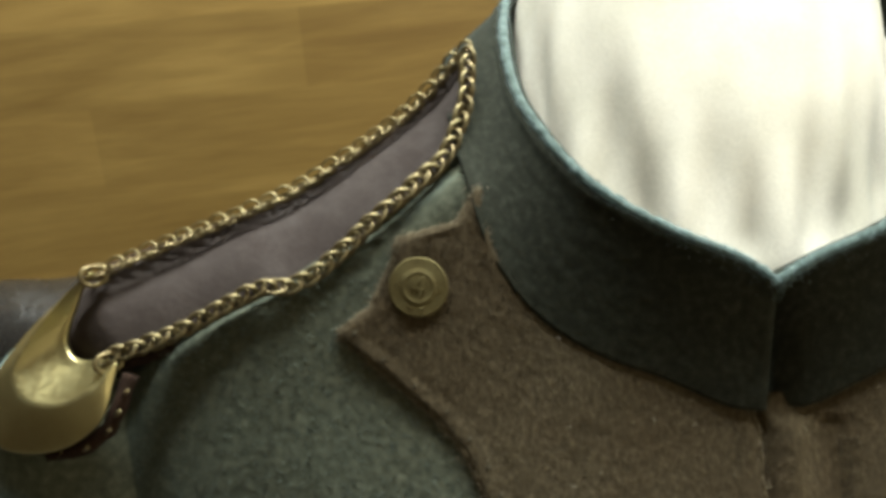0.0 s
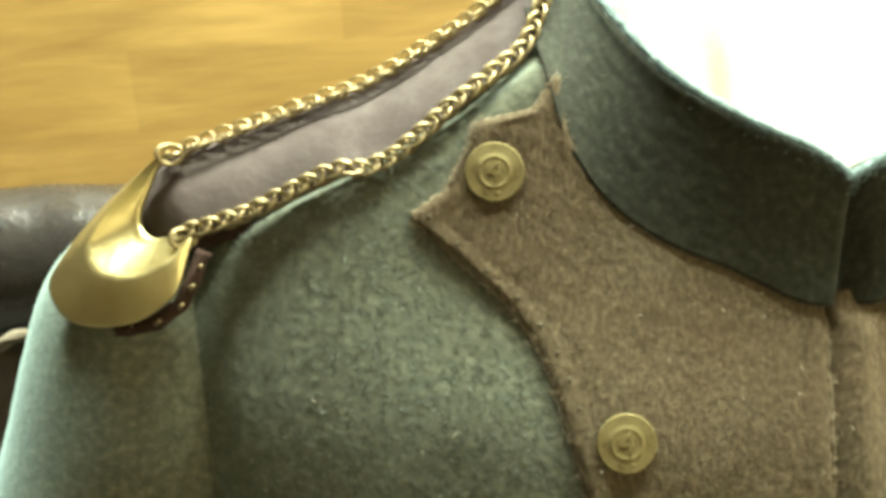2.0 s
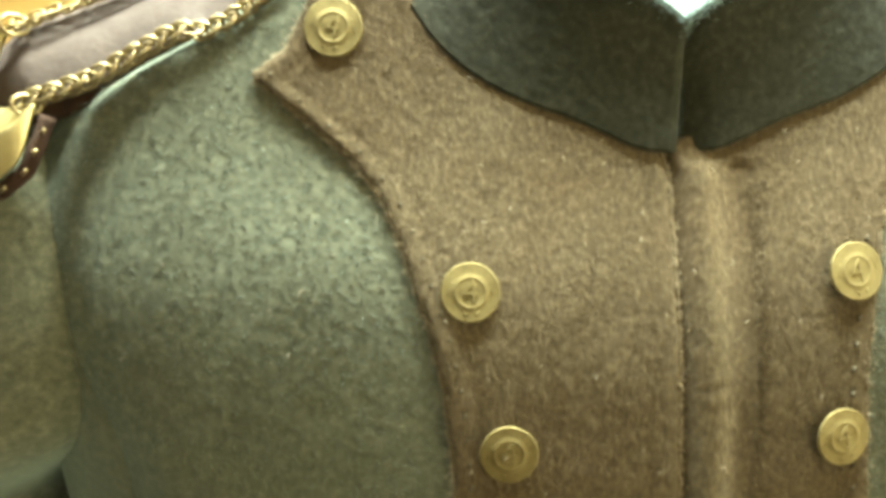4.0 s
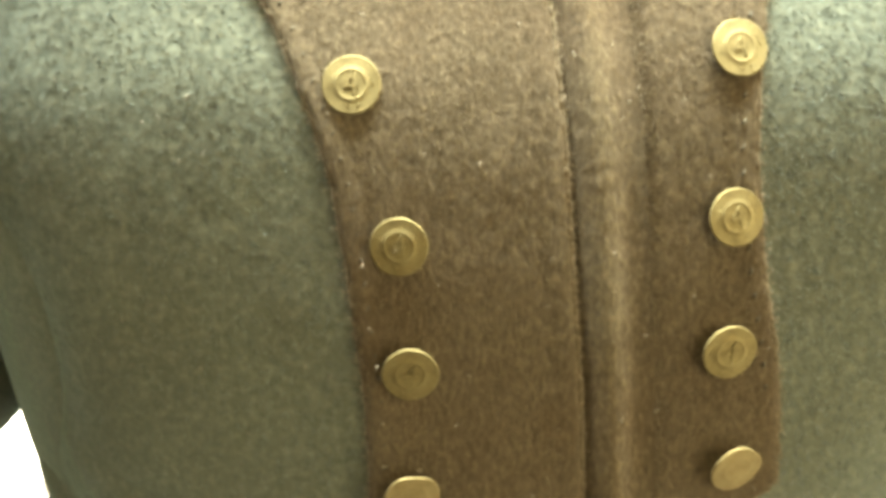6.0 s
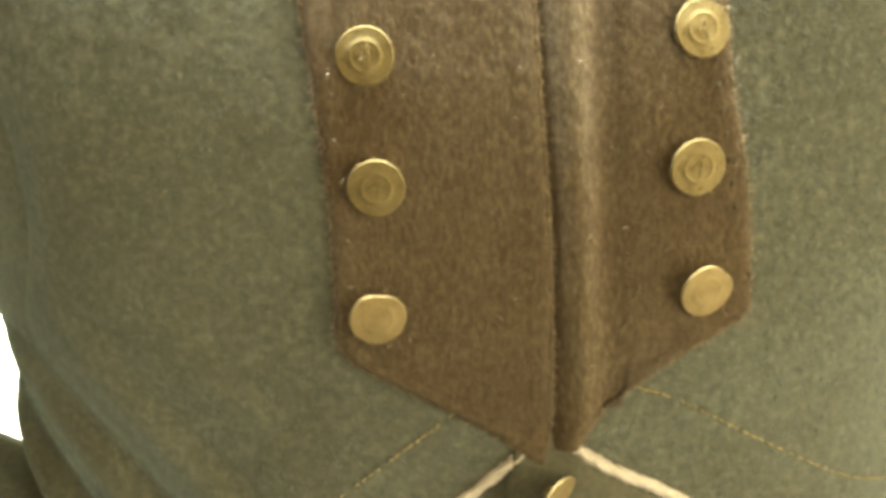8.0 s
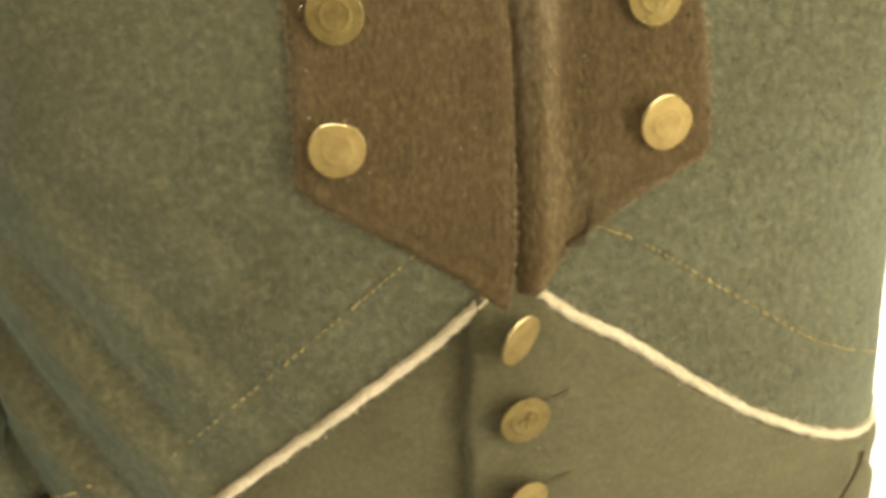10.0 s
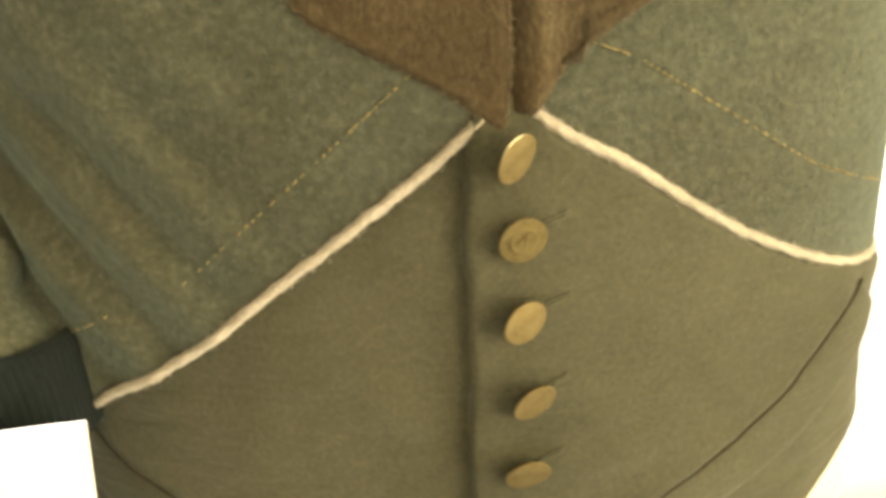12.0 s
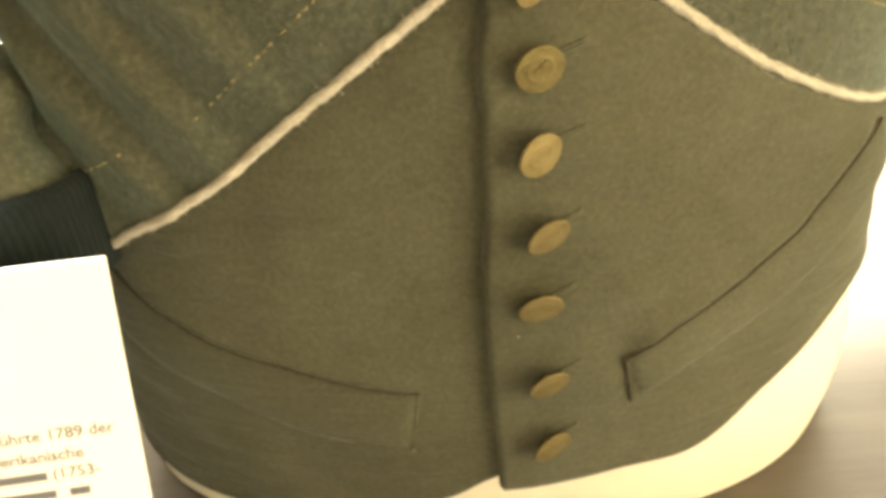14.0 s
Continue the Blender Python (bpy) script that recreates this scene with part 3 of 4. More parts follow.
for x, z in ((-0.0051, 1.0871), (-0.0045, 0.9905)):
    child("thread_end", tube([over(x, z, 0.004), over(x - 0.0015, z - 0.001, 0.0055), over(x - 0.0025, z - 0.0005, 0.004)], 0.0006, 6), CORD, waistcoat)

# ---- the coat ----
coat = thing("uniform_coat", "grey-green wool uniform coat with brown velvet lapels", "coat", (0, 0, 1.0))
PIPE_L = [(-0.0075, 1.1392), (-0.0250, 1.1242), (-0.0425, 1.1113), (-0.0640, 1.0956), (-0.0851, 1.0802), (-0.1095, 1.0612), (-0.1377, 1.0430), (-0.1560, 1.0335), (-0.1730, 1.0224), (-0.2050, 1.0080)]
PIPE_R = [(0.0091, 1.1400), (0.0200, 1.1316), (0.0390, 1.1205), (0.0597, 1.1052), (0.0829, 1.0893), (0.1099, 1.0747), (0.1344, 1.0640), (0.1560, 1.0590), (0.1695, 1.0578)]
NECK_X = [(0.0, 1.35), (0.0125, 1.3518), (0.0289, 1.359), (0.0503, 1.3671), (0.0666, 1.3782), (0.0778, 1.3939), (0.0825, 1.4095), (0.087, 1.415), (0.0925, 1.411), (0.1132, 1.3940), (0.1485, 1.3770), (0.1725, 1.3655), (0.20, 1.347), (0.222, 1.335)]


def coat_folds(x, z):
    """Slack drag lines of the coat at the waist, towards the hanging sleeve."""
    h = 0.0012 * noise.noise(Vector((x * 16, z * 16, 9.0))) + fuzz(x, z, 0.006, 0.00015)
    if x < -0.07:
        w = min(1, (-0.07 - x) / 0.06) * max(0, 1 - abs(z - 1.10) / 0.10)
        q = (x + 0.15) * 0.77 + (z - 1.10) * 0.64
        h += 0.0036 * w * (math.sin(q * 190) - 0.25 * math.sin(q * 380))
    h -= 0.018 * math.exp(-(((x + 0.202) / 0.026) ** 2) - ((z - 1.226) / 0.045) ** 2)
    return h


def coat_panel(side):
    pipe = sorted((abs(x), z) for x, z in (PIPE_L if side < 0 else PIPE_R))
    half = HALF_L if side < 0 else HALF_R

    def at(u, v, k=1.0):
        z = 1.2
        ang = u * math.pi / 2
        for _ in range(4):
            n = smooth(z, SQUARE)
            x = smooth(z, half) * math.sin(ang) ** (2 / n) if u > 0 else 0.0
            zb, zt = smooth(x, pipe), along(x, NECK_X)
            z = zb + (zt - zb) * v
        if u > 0.999:
            y = smooth(z, FRONT) + smooth(z, DEPTH)
            return Vector((side * (x + 0.002 * k), y, z))
        return over(side * min(x, smooth(z, half) * 0.995), z, k * (0.0035 + coat_folds(side * x, z)) * (0.3 + 0.7 * min(1.0, (1 - v) / 0.02) ** 0.5 if x > 0.08 else 1.0))

    return solid(100, 130, at, lambda u, v: at(u, v, 0.0))


child("left_front", coat_panel(-1), WOOL, coat)
child("right_front", coat_panel(1), WOOL, coat)


def back_at(u, v):
    ang = math.pi * (0.5 + u)
    s, c = math.sin(ang), math.cos(ang)
    x0 = abs(s)
    zt = along(0.222 * x0, [(0.0, 1.445), (0.05, 1.43), (0.085, 1.385), (0.12, 1.358), (0.16, 1.348), (0.20, 1.335), (0.222, 1.325)])
    z = 1.0 + (zt - 1.0) * v
    half = HALF_R if s > 0 else HALF_L
    n, b = smooth(z, SQUARE), smooth(z, DEPTH)
    x = math.copysign((smooth(z, half) + 0.001) * abs(s) ** (2 / n), s)
    return Vector((x, smooth(z, FRONT) + b + (b + 0.004) * abs(c) ** (2 / n), z))


child("back", grid(80, 60, back_at), WOOL, coat)


RIDGE = [(0.083, 0.06, 1.428), (0.0892, 0.06, 1.427), (0.0964, 0.058, 1.421), (0.106, 0.056, 1.414), (0.1216, 0.052, 1.411), (0.1392, 0.048, 1.4007), (0.1567, 0.044, 1.3938), (0.1741, 0.041, 1.3875), (0.1991, 0.036, 1.378), (0.224, 0.04, 1.345)]


def yoke_at(side):
    def at(u, v):
        x = 0.083 + 0.139 * u
        z0 = along(x, NECK_X)
        a = over(side * x, z0, 0.0010)
        r = Vector((side * x, along(x, [(k[0], k[1]) for k in RIDGE]), along(x, [(k[0], k[2]) for k in RIDGE])))
        bz = along(x, [(0.06, 1.42), (0.085, 1.385), (0.12, 1.358), (0.16, 1.348), (0.20, 1.335), (0.222, 1.325)])
        b = Vector((side * x, 0.13 - 0.2 * max(0, x - 0.16), bz))
        if v < 0.5:
            return a.lerp(r, 2 * v)
        return r.lerp(b, 2 * v - 1) + Vector((0, 0, 0.006 * math.sin(math.pi * (2 * v - 1))))

    return at


for side in (-1, 1):
    child("shoulder_yoke", grid(30, 16, yoke_at(side)), WOOL, coat)

# ---- sleeves: one hangs bent beside the waist ----
ARM = [(1.362, -0.210, 0.054, 0.002, 0.003), (1.357, -0.211, 0.055, 0.014, 0.020), (1.348, -0.2100, 0.058, 0.030, 0.040), (1.335, -0.2115, 0.062, 0.040, 0.051), (1.31, -0.2105, 0.063, 0.0515, 0.0585),
       (1.28, -0.2145, 0.063, 0.0565, 0.0625), (1.25, -0.2245, 0.064, 0.058, 0.0630), (1.215, -0.252, 0.070, 0.040, 0.052), (1.182, -0.258, 0.072, 0.040, 0.050), (1.164, -0.270, 0.070, 0.040, 0.050), (1.15, -0.290, 0.064, 0.041, 0.050), (1.13, -0.302, 0.054, 0.043, 0.050),
       (1.107, -0.282, 0.045, 0.048, 0.047), (1.096, -0.247, 0.036, 0.050, 0.046), (1.07, -0.238, 0.018, 0.048, 0.041), (1.05, -0.2245, 0.012, 0.0495, 0.038), (0.99, -0.222, 0.012, 0.048, 0.037), (0.93, -0.222, 0.012, 0.046, 0.036)]


def arm_at(lo, hi, grow, mirror=False):
    keys = sorted(ARM)

    def at(u, v):
        z = hi + (lo - hi) * v
        a = 2 * math.pi * u
        cx, cy, rx, ry = (smooth(z, [(k[0], k[i]) for k in keys]) for i in (1, 2, 3, 4))
        x, y = math.cos(a), math.sin(a)
        w = max(0, 1 - abs(z - 1.11) / 0.07)
        q = x * 0.05 * 0.77 + z * 0.64
        r = 1 + 0.10 * w * math.sin(q * 240) + 0.02 * noise.noise(Vector((x * 2, y * 2, z * 22)))
        px = cx + (rx + grow) * r * x
        return Vector((-px if mirror else px, cy + (ry + grow) * r * y, z))

    return at


sleeve = child("sleeve", grid(72, 130, arm_at(1.03, 1.362, 0.0), True), WOOL, coat)


def cuff_at(u, v):
    p = arm_at(1.018, 1.056, 0.005)(u, v)
    rib = 0.0003 * math.sin(2 * math.pi * u * 90)
    d = Vector((p.x + 0.205, p.y, 0)).normalized()
    top = 0.003 * math.sqrt(max(0, 1 - (1 - min(1, v / 0.05)) ** 2)) - 0.003
    return p + d * (rib + top) + Vector((0, 0, 0.004 * math.cos(2 * math.pi * u + 0.4) * (1 - v)))


child("cuff", grid(540, 26, cuff_at, True), CUFF_CLOTH, coat, "dark teal ribbed cuff")
FAR = [(1.36, -0.207, 0.054, 0.004, 0.006), (1.34, -0.214, 0.06, 0.032, 0.045), (1.3, -0.225, 0.065, 0.04, 0.05), (1.2, -0.285, 0.09, 0.042, 0.048), (1.1, -0.31, 0.11, 0.04, 0.044), (0.9, -0.31, 0.12, 0.036, 0.038)]


def far_at(u, v):
    z = 1.36 - 0.46 * v
    a = 2 * math.pi * u
    cx, cy, rx, ry = (smooth(z, [(k[0], k[i]) for k in sorted(FAR)]) for i in (1, 2, 3, 4))
    return Vector((-(cx + rx * math.cos(a)), cy + ry * math.sin(a), z))


child("sleeve", grid(40, 50, far_at, True), WOOL, coat)
SEAM = [(-0.1925, 1.350), (-0.1928, 1.336), (-0.1908, 1.320), (-0.1877, 1.298), (-0.1855, 1.279), (-0.1815, 1.257), (-0.1810, 1.235)]
child("sleeve_seam", tube([over(p[0], p[1], 0.0036 + coat_folds(p[0], p[1])) for p in through_keys(SEAM, 50)], 0.0011, 8, None, 0.1, 0.7), WOOL, coat)

# ---- lapels ----
LAPEL_L = [(1.1345, -0.0030), (1.1373, -0.0064), (1.1463, -0.0159), (1.1572, -0.0330), (1.165, -0.0467), (1.1727, -0.0600), (1.179, -0.0646), (1.195, -0.0640), (1.219, -0.0639), (1.256, -0.0668), (1.281, -0.0694),
           (1.297, -0.0732), (1.3173, -0.0803), (1.328, -0.0845), (1.337, -0.0892), (1.3473, -0.0985), (1.3578, -0.1113), (1.368, -0.1245), (1.3695, -0.1249), (1.3758, -0.1159), (1.389, -0.1091), (1.3952, -0.1074), (1.3995, -0.0909), (1.4095, -0.0838)]
INNER_L = [(1.1345, -0.0012), (1.1397, 0.0002), (1.1561, 0.0022), (1.1824, 0.0024), (1.2155, 0.0026), (1.2627, 0.0008), (1.2947, 0.0001), (1.3181, -0.0012), (1.3414, -0.0021), (1.3490, -0.0050), (1.3518, -0.0125), (1.359, -0.0289), (1.3671, -0.0503), (1.3782, -0.0666), (1.3939, -0.0778), (1.4095, -0.0823)]
LAPEL_R = [(1.1400, 0.0095), (1.1462, 0.0140), (1.1559, 0.0201), (1.168, 0.0382), (1.1805, 0.0622), (1.1838, 0.0648), (1.2127, 0.0644), (1.2288, 0.0626), (1.2514, 0.0588), (1.2845, 0.0567), (1.308, 0.0585), (1.3268, 0.0616),
           (1.3457, 0.067), (1.3553, 0.072), (1.365, 0.085), (1.374, 0.106), (1.376, 0.107), (1.3952, 0.100), (1.3995, 0.0909), (1.4095, 0.0838)]
INNER_R = [(1.1400, 0.0005), (1.147, -0.001), (1.165, -0.001), (1.2154, -0.0005), (1.2627, -0.0022), (1.2947, -0.003), (1.3181, -0.004), (1.3414, -0.0045), (1.3505, -0.003), (1.3545, 0.0076), (1.3643, 0.0247), (1.3719, 0.0364), (1.3782, 0.0640), (1.3939, 0.0778), (1.4095, 0.0823)]


def lapel(outer, inner, z0, z1, rows, lift, ridge):
    def at(u, v, k=1.0):
        z = z0 + (z1 - z0) * v
        xo, xi = along(z, outer), along(z, inner)
        # even spacing with closer rows at both edges
        w = 0.5 - 0.5 * math.cos(math.pi * u)
        x = xo + (xi - xo) * (0.6 * u + 0.4 * w)
        zz = z + 0.0007 * noise.noise(Vector((x * 120, z * 120, 5))) * math.sin(math.pi * v)
        d = min(abs(x - xo) * 0.85, abs(x - xi), (z - z0) * 0.6 + 0.0003, (z1 - z) * 0.6 + 0.0003)
        edge = math.sqrt(max(0.0, 1 - (1 - min(1, d / 0.003)) ** 2))
        roll = 0.0011 * math.exp(-(((d - 0.0042) / 0.0028) ** 2)) - 0.0007 * math.exp(-(((d - 0.0085) / 0.0018) ** 2))
        h = lift * edge + 0.15 * roll + fuzz(x, z, 0.0035, 0.00016) + fuzz(x, z, 0.02, 0.0002)
        if ridge and z < 1.345:
            h += min(1, (1.352 - z) / 0.012) * 0.0024 * math.exp(-(((x - along(z, INNER_L) - 0.0088) / 0.0052) ** 2)) - 0.0010 * math.exp(-(((x - 0.0185) / 0.0050) ** 2)) - 0.0020 * math.exp(-(((x - along(z, INNER_L)) / 0.0025) ** 2))
        x += 0.0006 * noise.noise(Vector((z * 160, u * 3, 2))) * (1 if u < 0.05 else 0.3)
        return over(x, zz, k * (0.0032 + h) + (0 if k else 0.001))

    return solid(56, rows, at, lambda u, v: at(u, v, 0.0))


child("left_lapel", lapel(LAPEL_L, INNER_L, 1.1346, 1.4094, 190, 0.0026, False), VELVET, coat, "brown velvet lapel with notched top")
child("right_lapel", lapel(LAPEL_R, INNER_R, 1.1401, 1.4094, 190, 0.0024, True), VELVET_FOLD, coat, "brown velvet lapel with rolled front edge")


def worn_edge(keys, radius, lift, inset, seed):
    """A frayed roll of pile along a lapel's edge, given as (height, across) keys."""
    pts = []
    path = []
    for (za, xa), (zb, xb) in zip(keys, keys[1:]):
        m = max(1, int(math.hypot(zb - za, xb - xa) / 0.0007))
        path += [(xa + (xb - xa) * k / m, za + (zb - za) * k / m) for k in range(m)]
    for k, (x, z) in enumerate(path):
        w = 0.0006 * noise.noise(Vector((x * 420, z * 420, seed)))
        pts.append(over(x + inset + w, z + w, lift + 0.0007 * noise.noise(Vector((x * 520, z * 520, seed + 5)))))
    bm = bmesh.new()
    tube(pts, radius, 8, bm, 0.10, 1.3)
    return bm


child("edge_roll", worn_edge(LAPEL_L[1:], 0.0013, 0.0040, 0.0017, 1), VELVET_WORN, coat, "frayed pile edge")
child("edge_roll", worn_edge([k for k in INNER_L if k[0] < 1.3495], 0.0012, 0.0042, -0.0008, 2), VELVET_WORN, coat, "frayed pile edge")
child("edge_roll", worn_edge([k for k in LAPEL_R if k[0] < 1.36], 0.0012, 0.0040, -0.0012, 3), VELVET_WORN, coat, "frayed pile edge")


# the coat's front as a table of depths and folds, for the many hairs of the nap
TX, TZ = np.linspace(-0.21, 0.18, 131), np.linspace(1.02, 1.42, 135)
TABLE_Y = np.array([[front(x, z) for z in TZ] for x in TX])
TABLE_H = np.array([[coat_folds(x, z) for z in TZ] for x in TX])
SLOPE_X, SLOPE_Z = np.gradient(TABLE_Y, TX, TZ)


def table_at(table, x, z):
    i, j = (x - TX[0]) / (TX[1] - TX[0]), (z - TZ[0]) / (TZ[1] - TZ[0])
    a, b = np.clip(i.astype(int), 0, len(TX) - 2), np.clip(j.astype(int), 0, len(TZ) - 2)
    f, g = i - a, j - b
    return (table[a, b] * (1 - f) + table[a + 1, b] * f) * (1 - g) + (table[a, b + 1] * (1 - f) + table[a + 1, b + 1] * f) * g


def spikes(name, base, tip, side, width, material, label):
    """Hairs as thin three-sided spikes, one mesh."""
    n = len(base)
    grow = np.cross(tip - base, side)
    grow /= np.linalg.norm(grow, axis=1)[:, None] + 1e-9
    w = width[:, None]
    co = np.stack([base + side * w, base - side * w, base + grow * w, tip], 1).reshape(-1, 3)
    first = np.arange(n)[:, None] * 4
    faces = np.concatenate([first + np.array(q) for q in ((0, 1, 3), (1, 2, 3), (2, 0, 3))], 1).reshape(-1, 3)
    me = bpy.data.meshes.new(name)
    me.from_pydata((co - np.array(coat.location)).tolist(), [], faces.tolist())
    me.polygons.foreach_set("use_smooth", [True] * len(me.polygons))
    me.materials.append(material)
    ob = new(name, me)
    ob.parent = coat
    ob["label"] = label
    return tagged(ob, kind="stuff")


def nap(x, z, lift, length, rise, width, lean, spread, material, label, seed, folds=True):
    """Hairs lying on the coat's front, combed one way."""
    r = np.random.default_rng(seed)
    n = np.stack([table_at(SLOPE_X, x, z), -np.ones(len(x)), table_at(SLOPE_Z, x, z)], 1)
    n /= np.linalg.norm(n, axis=1)[:, None]
    p = np.stack([x, table_at(TABLE_Y, x, z), z], 1)
    p += n * ((lift + (table_at(TABLE_H, x, z) if folds else 0.0))[:, None] if folds else lift)
    a = math.radians(lean) + r.normal(0, math.radians(spread), len(x))
    d = np.stack([np.cos(a), np.zeros(len(x)), np.sin(a)], 1)
    d -= n * np.sum(d * n, 1)[:, None]
    l = length * r.uniform(0.4, 1.3, len(x))
    side = np.cross(n, d)
    tip = p + d * l[:, None] + n * (rise * r.uniform(0.2, 1.4, len(x)))[:, None]
    return spikes("nap", p - n * 0.0001, tip, side, width * r.uniform(0.5, 1.3, len(x)), material, label)


def interp(v, keys):
    return np.interp(v, [k[0] for k in keys], [k[1] for k in keys])


r = np.random.default_rng(21)
x, z = r.uniform(-0.200, -0.004, 52000), r.uniform(1.03, 1.385, 52000)
keep = (x < interp(z, LAPEL_L) - 0.0005) & (z > interp(-x, [(-k[0], k[1]) for k in PIPE_L]) + 0.004) & (z < interp(-x, NECK_X) - 0.002)
nap(x[keep], z[keep], 0.0035, 0.0021, 0.0004, 0.00014, -40, 38, WOOL_HAIR, "combed wool nap", 1)
x, z = r.uniform(0.004, 0.165, 42000), r.uniform(1.05, 1.385, 42000)
keep = (x > interp(z, LAPEL_R) + 0.0005) & (z > interp(x, PIPE_R) + 0.004) & (z < interp(x, NECK_X) - 0.002)
nap(x[keep], z[keep], 0.0035, 0.0021, 0.0004, 0.00014, -60, 38, WOOL_HAIR, "combed wool nap", 2)
z = r.uniform(1.150, 1.395, 26000)
x = interp(z, LAPEL_L) + (interp(z, INNER_L) - interp(z, LAPEL_L)) * r.uniform(0.03, 0.97, len(z))
nap(x, z, 0.0056, 0.0011, 0.0006, 0.00014, -90, 60, VELVET_HAIR, "short velvet pile", 3, False)
z = r.uniform(1.155, 1.34, 15000)
x = interp(z, INNER_L) + 0.022 + (interp(z, LAPEL_R) - interp(z, INNER_L) - 0.024) * r.uniform(0.0, 1.0, len(z))
nap(x, z, 0.0054, 0.0011, 0.0006, 0.00014, -90, 60, VELVET_HAIR, "short velvet pile", 4, False)


def tufts(keys, inset, lift, count, seed):
    """Frayed pile standing out along a lapel's edge."""
    r = np.random.default_rng(seed)
    ks = np.array(keys)
    run = np.concatenate([[0], np.cumsum(np.hypot(np.diff(ks[:, 0]), np.diff(ks[:, 1])))])
    u = r.uniform(0, run[-1], count)
    z, x = np.interp(u, run, ks[:, 0]), np.interp(u, run, ks[:, 1]) + inset
    x, z = x + r.normal(0, 0.0010, count), z + r.normal(0, 0.0006, count)
    nap(x, z, lift, 0.0009, 0.0010, 0.00018, 90, 110, VELVET_TUFT, "frayed pile edge", seed + 1, False)


tufts(LAPEL_L[1:], 0.0014, 0.0046, 4200, 31)
tufts([k for k in INNER_L if k[0] < 1.3495], -0.0010, 0.0048, 2600, 33)
tufts([k for k in LAPEL_R if k[0] < 1.36], -0.0012, 0.0046, 2600, 35)
tufts([(k[0] - 0.0005, k[1] - 0.0022) for k in INNER_L if k[0] > 1.349], 0.0, 0.0052, 700, 37)


def lint_bm(count, seed, where, lift, length):
    """Short stray fibres lying on the cloth."""
    bm = bmesh.new()
    r = random.Random(seed)
    for _ in range(count):
        x, z = where(r)
        a, l = r.uniform(0, math.pi), r.uniform(0.4, 1.0) * length
        pts = [over(x + l * s * math.cos(a + s), z + l * s * math.sin(a + s), lift + 0.0006 * math.sin(math.pi * s)) for s in (0, 0.35, 0.7, 1)]
        tube(pts, r.uniform(0.00006, 0.00016), 4, bm)
    return bm


def on_lapel(r):
    z = r.uniform(1.16, 1.37)
    return r.uniform(along(z, LAPEL_L) + 0.004, along(z, INNER_L) - 0.002) if r.random() < 0.6 else r.uniform(along(z, INNER_R) + 0.006, along(z, LAPEL_R) - 0.004), z


def on_chest(r):
    return (r.uniform(-0.185, -0.07) if r.random() < 0.65 else r.uniform(0.07, 0.15)), r.uniform(1.15, 1.355)


tagged(child("lint", lint_bm(70, 4, on_lapel, 0.0072, 0.0016), LINT, coat, "pale lint"), kind="stuff")
tagged(child("lint", lint_bm(50, 8, on_chest, 0.0036, 0.0024), LINT, coat, "pale lint"), kind="stuff")

# sunken stitches a finger's breadth inside the lapels' edges
for keys, inset in ((LAPEL_L[6:20], 0.0058), ([k for k in LAPEL_R if 1.19 < k[0] < 1.34], -0.0055)):
    bm = bmesh.new()
    for z in np.arange(keys[0][0] + 0.003, keys[-1][0], 0.0072):
        x = along(z, keys) + inset
        tube([over(x - 0.0006, z - 0.0008, 0.0054), over(x, z, 0.0060), over(x + 0.0005, z + 0.0008, 0.0054)], 0.00045, 5, bm)
    child("edge_stitching", bm, SHADE_AND_STITCH, coat, "dark sunken edge stitches")

# ---- collar ----
COLLAR_LOW = [(0.0, -0.001, 1.3495), (-0.0125, 0.0002, 1.3513), (-0.0289, 0.0030, 1.3585), (-0.0503, 0.0060, 1.3666), (-0.0666, 0.0100, 1.3777), (-0.0778, 0.0155, 1.3935), (-0.0830, 0.0213, 1.409),
              (-0.0885, 0.045, 1.430), (-0.0870, 0.085, 1.442), (-0.0600, 0.132, 1.448), (0.0, 0.148, 1.45)]
COLLAR_TOP = [(0.0015, 0.0050, 1.3865), (-0.0105, 0.0058, 1.3945), (-0.0265, 0.0078, 1.4010), (-0.0420, 0.0122, 1.4085), (-0.0537, 0.0180, 1.4166), (-0.0636, 0.0300, 1.4276), (-0.0687, 0.0450, 1.4372),
              (-0.0695, 0.0680, 1.4508), (-0.0665, 0.0900, 1.4600), (-0.0450, 0.1250, 1.4680), (0.0, 0.1380, 1.4700)]


def collar(side, shift):
    low, top = through_keys(COLLAR_LOW, 120), through_keys(COLLAR_TOP, 120)

    def at(u, v, k=1.0):
        i = round(u * 120)
        p = low[i].lerp(top[i], v)
        d = Vector((p.x, p.y - 0.08, 0)).normalized()
        e = min(1, (1 - v) / 0.09)
        f = min(1, u * 120 / 4)
        edge = math.sqrt(max(0, 1 - (1 - min(e, f)) ** 2))
        h = k * (0.0030 * edge - 0.0006 * math.sin(math.pi * v) + 0.0016 * math.exp(-(((1 - v) / 0.10) ** 2)) + fuzz(p.x * 3 + p.z, p.z, 0.004, 0.00035)) - (0 if k else 0.0010)
        tuck = 0.0032 * math.exp(-((u * 120 / 7) ** 2)) if side > 0 else 0.0
        q = p + d * (h - tuck)
        return Vector((side * (q.x - shift) if side > 0 else q.x, q.y, q.z)) if side < 0 else Vector((-q.x + shift, q.y, q.z))

    return solid(120, 36, at, lambda u, v: at(u, v, 0.0))


child("left_collar", collar(-1, 0.0), COLLAR_WOOL, coat, "stiff standing collar half with napped edge")
child("right_collar", collar(1, 0.0005), COLLAR_WOOL, coat, "stiff standing collar half with napped edge")


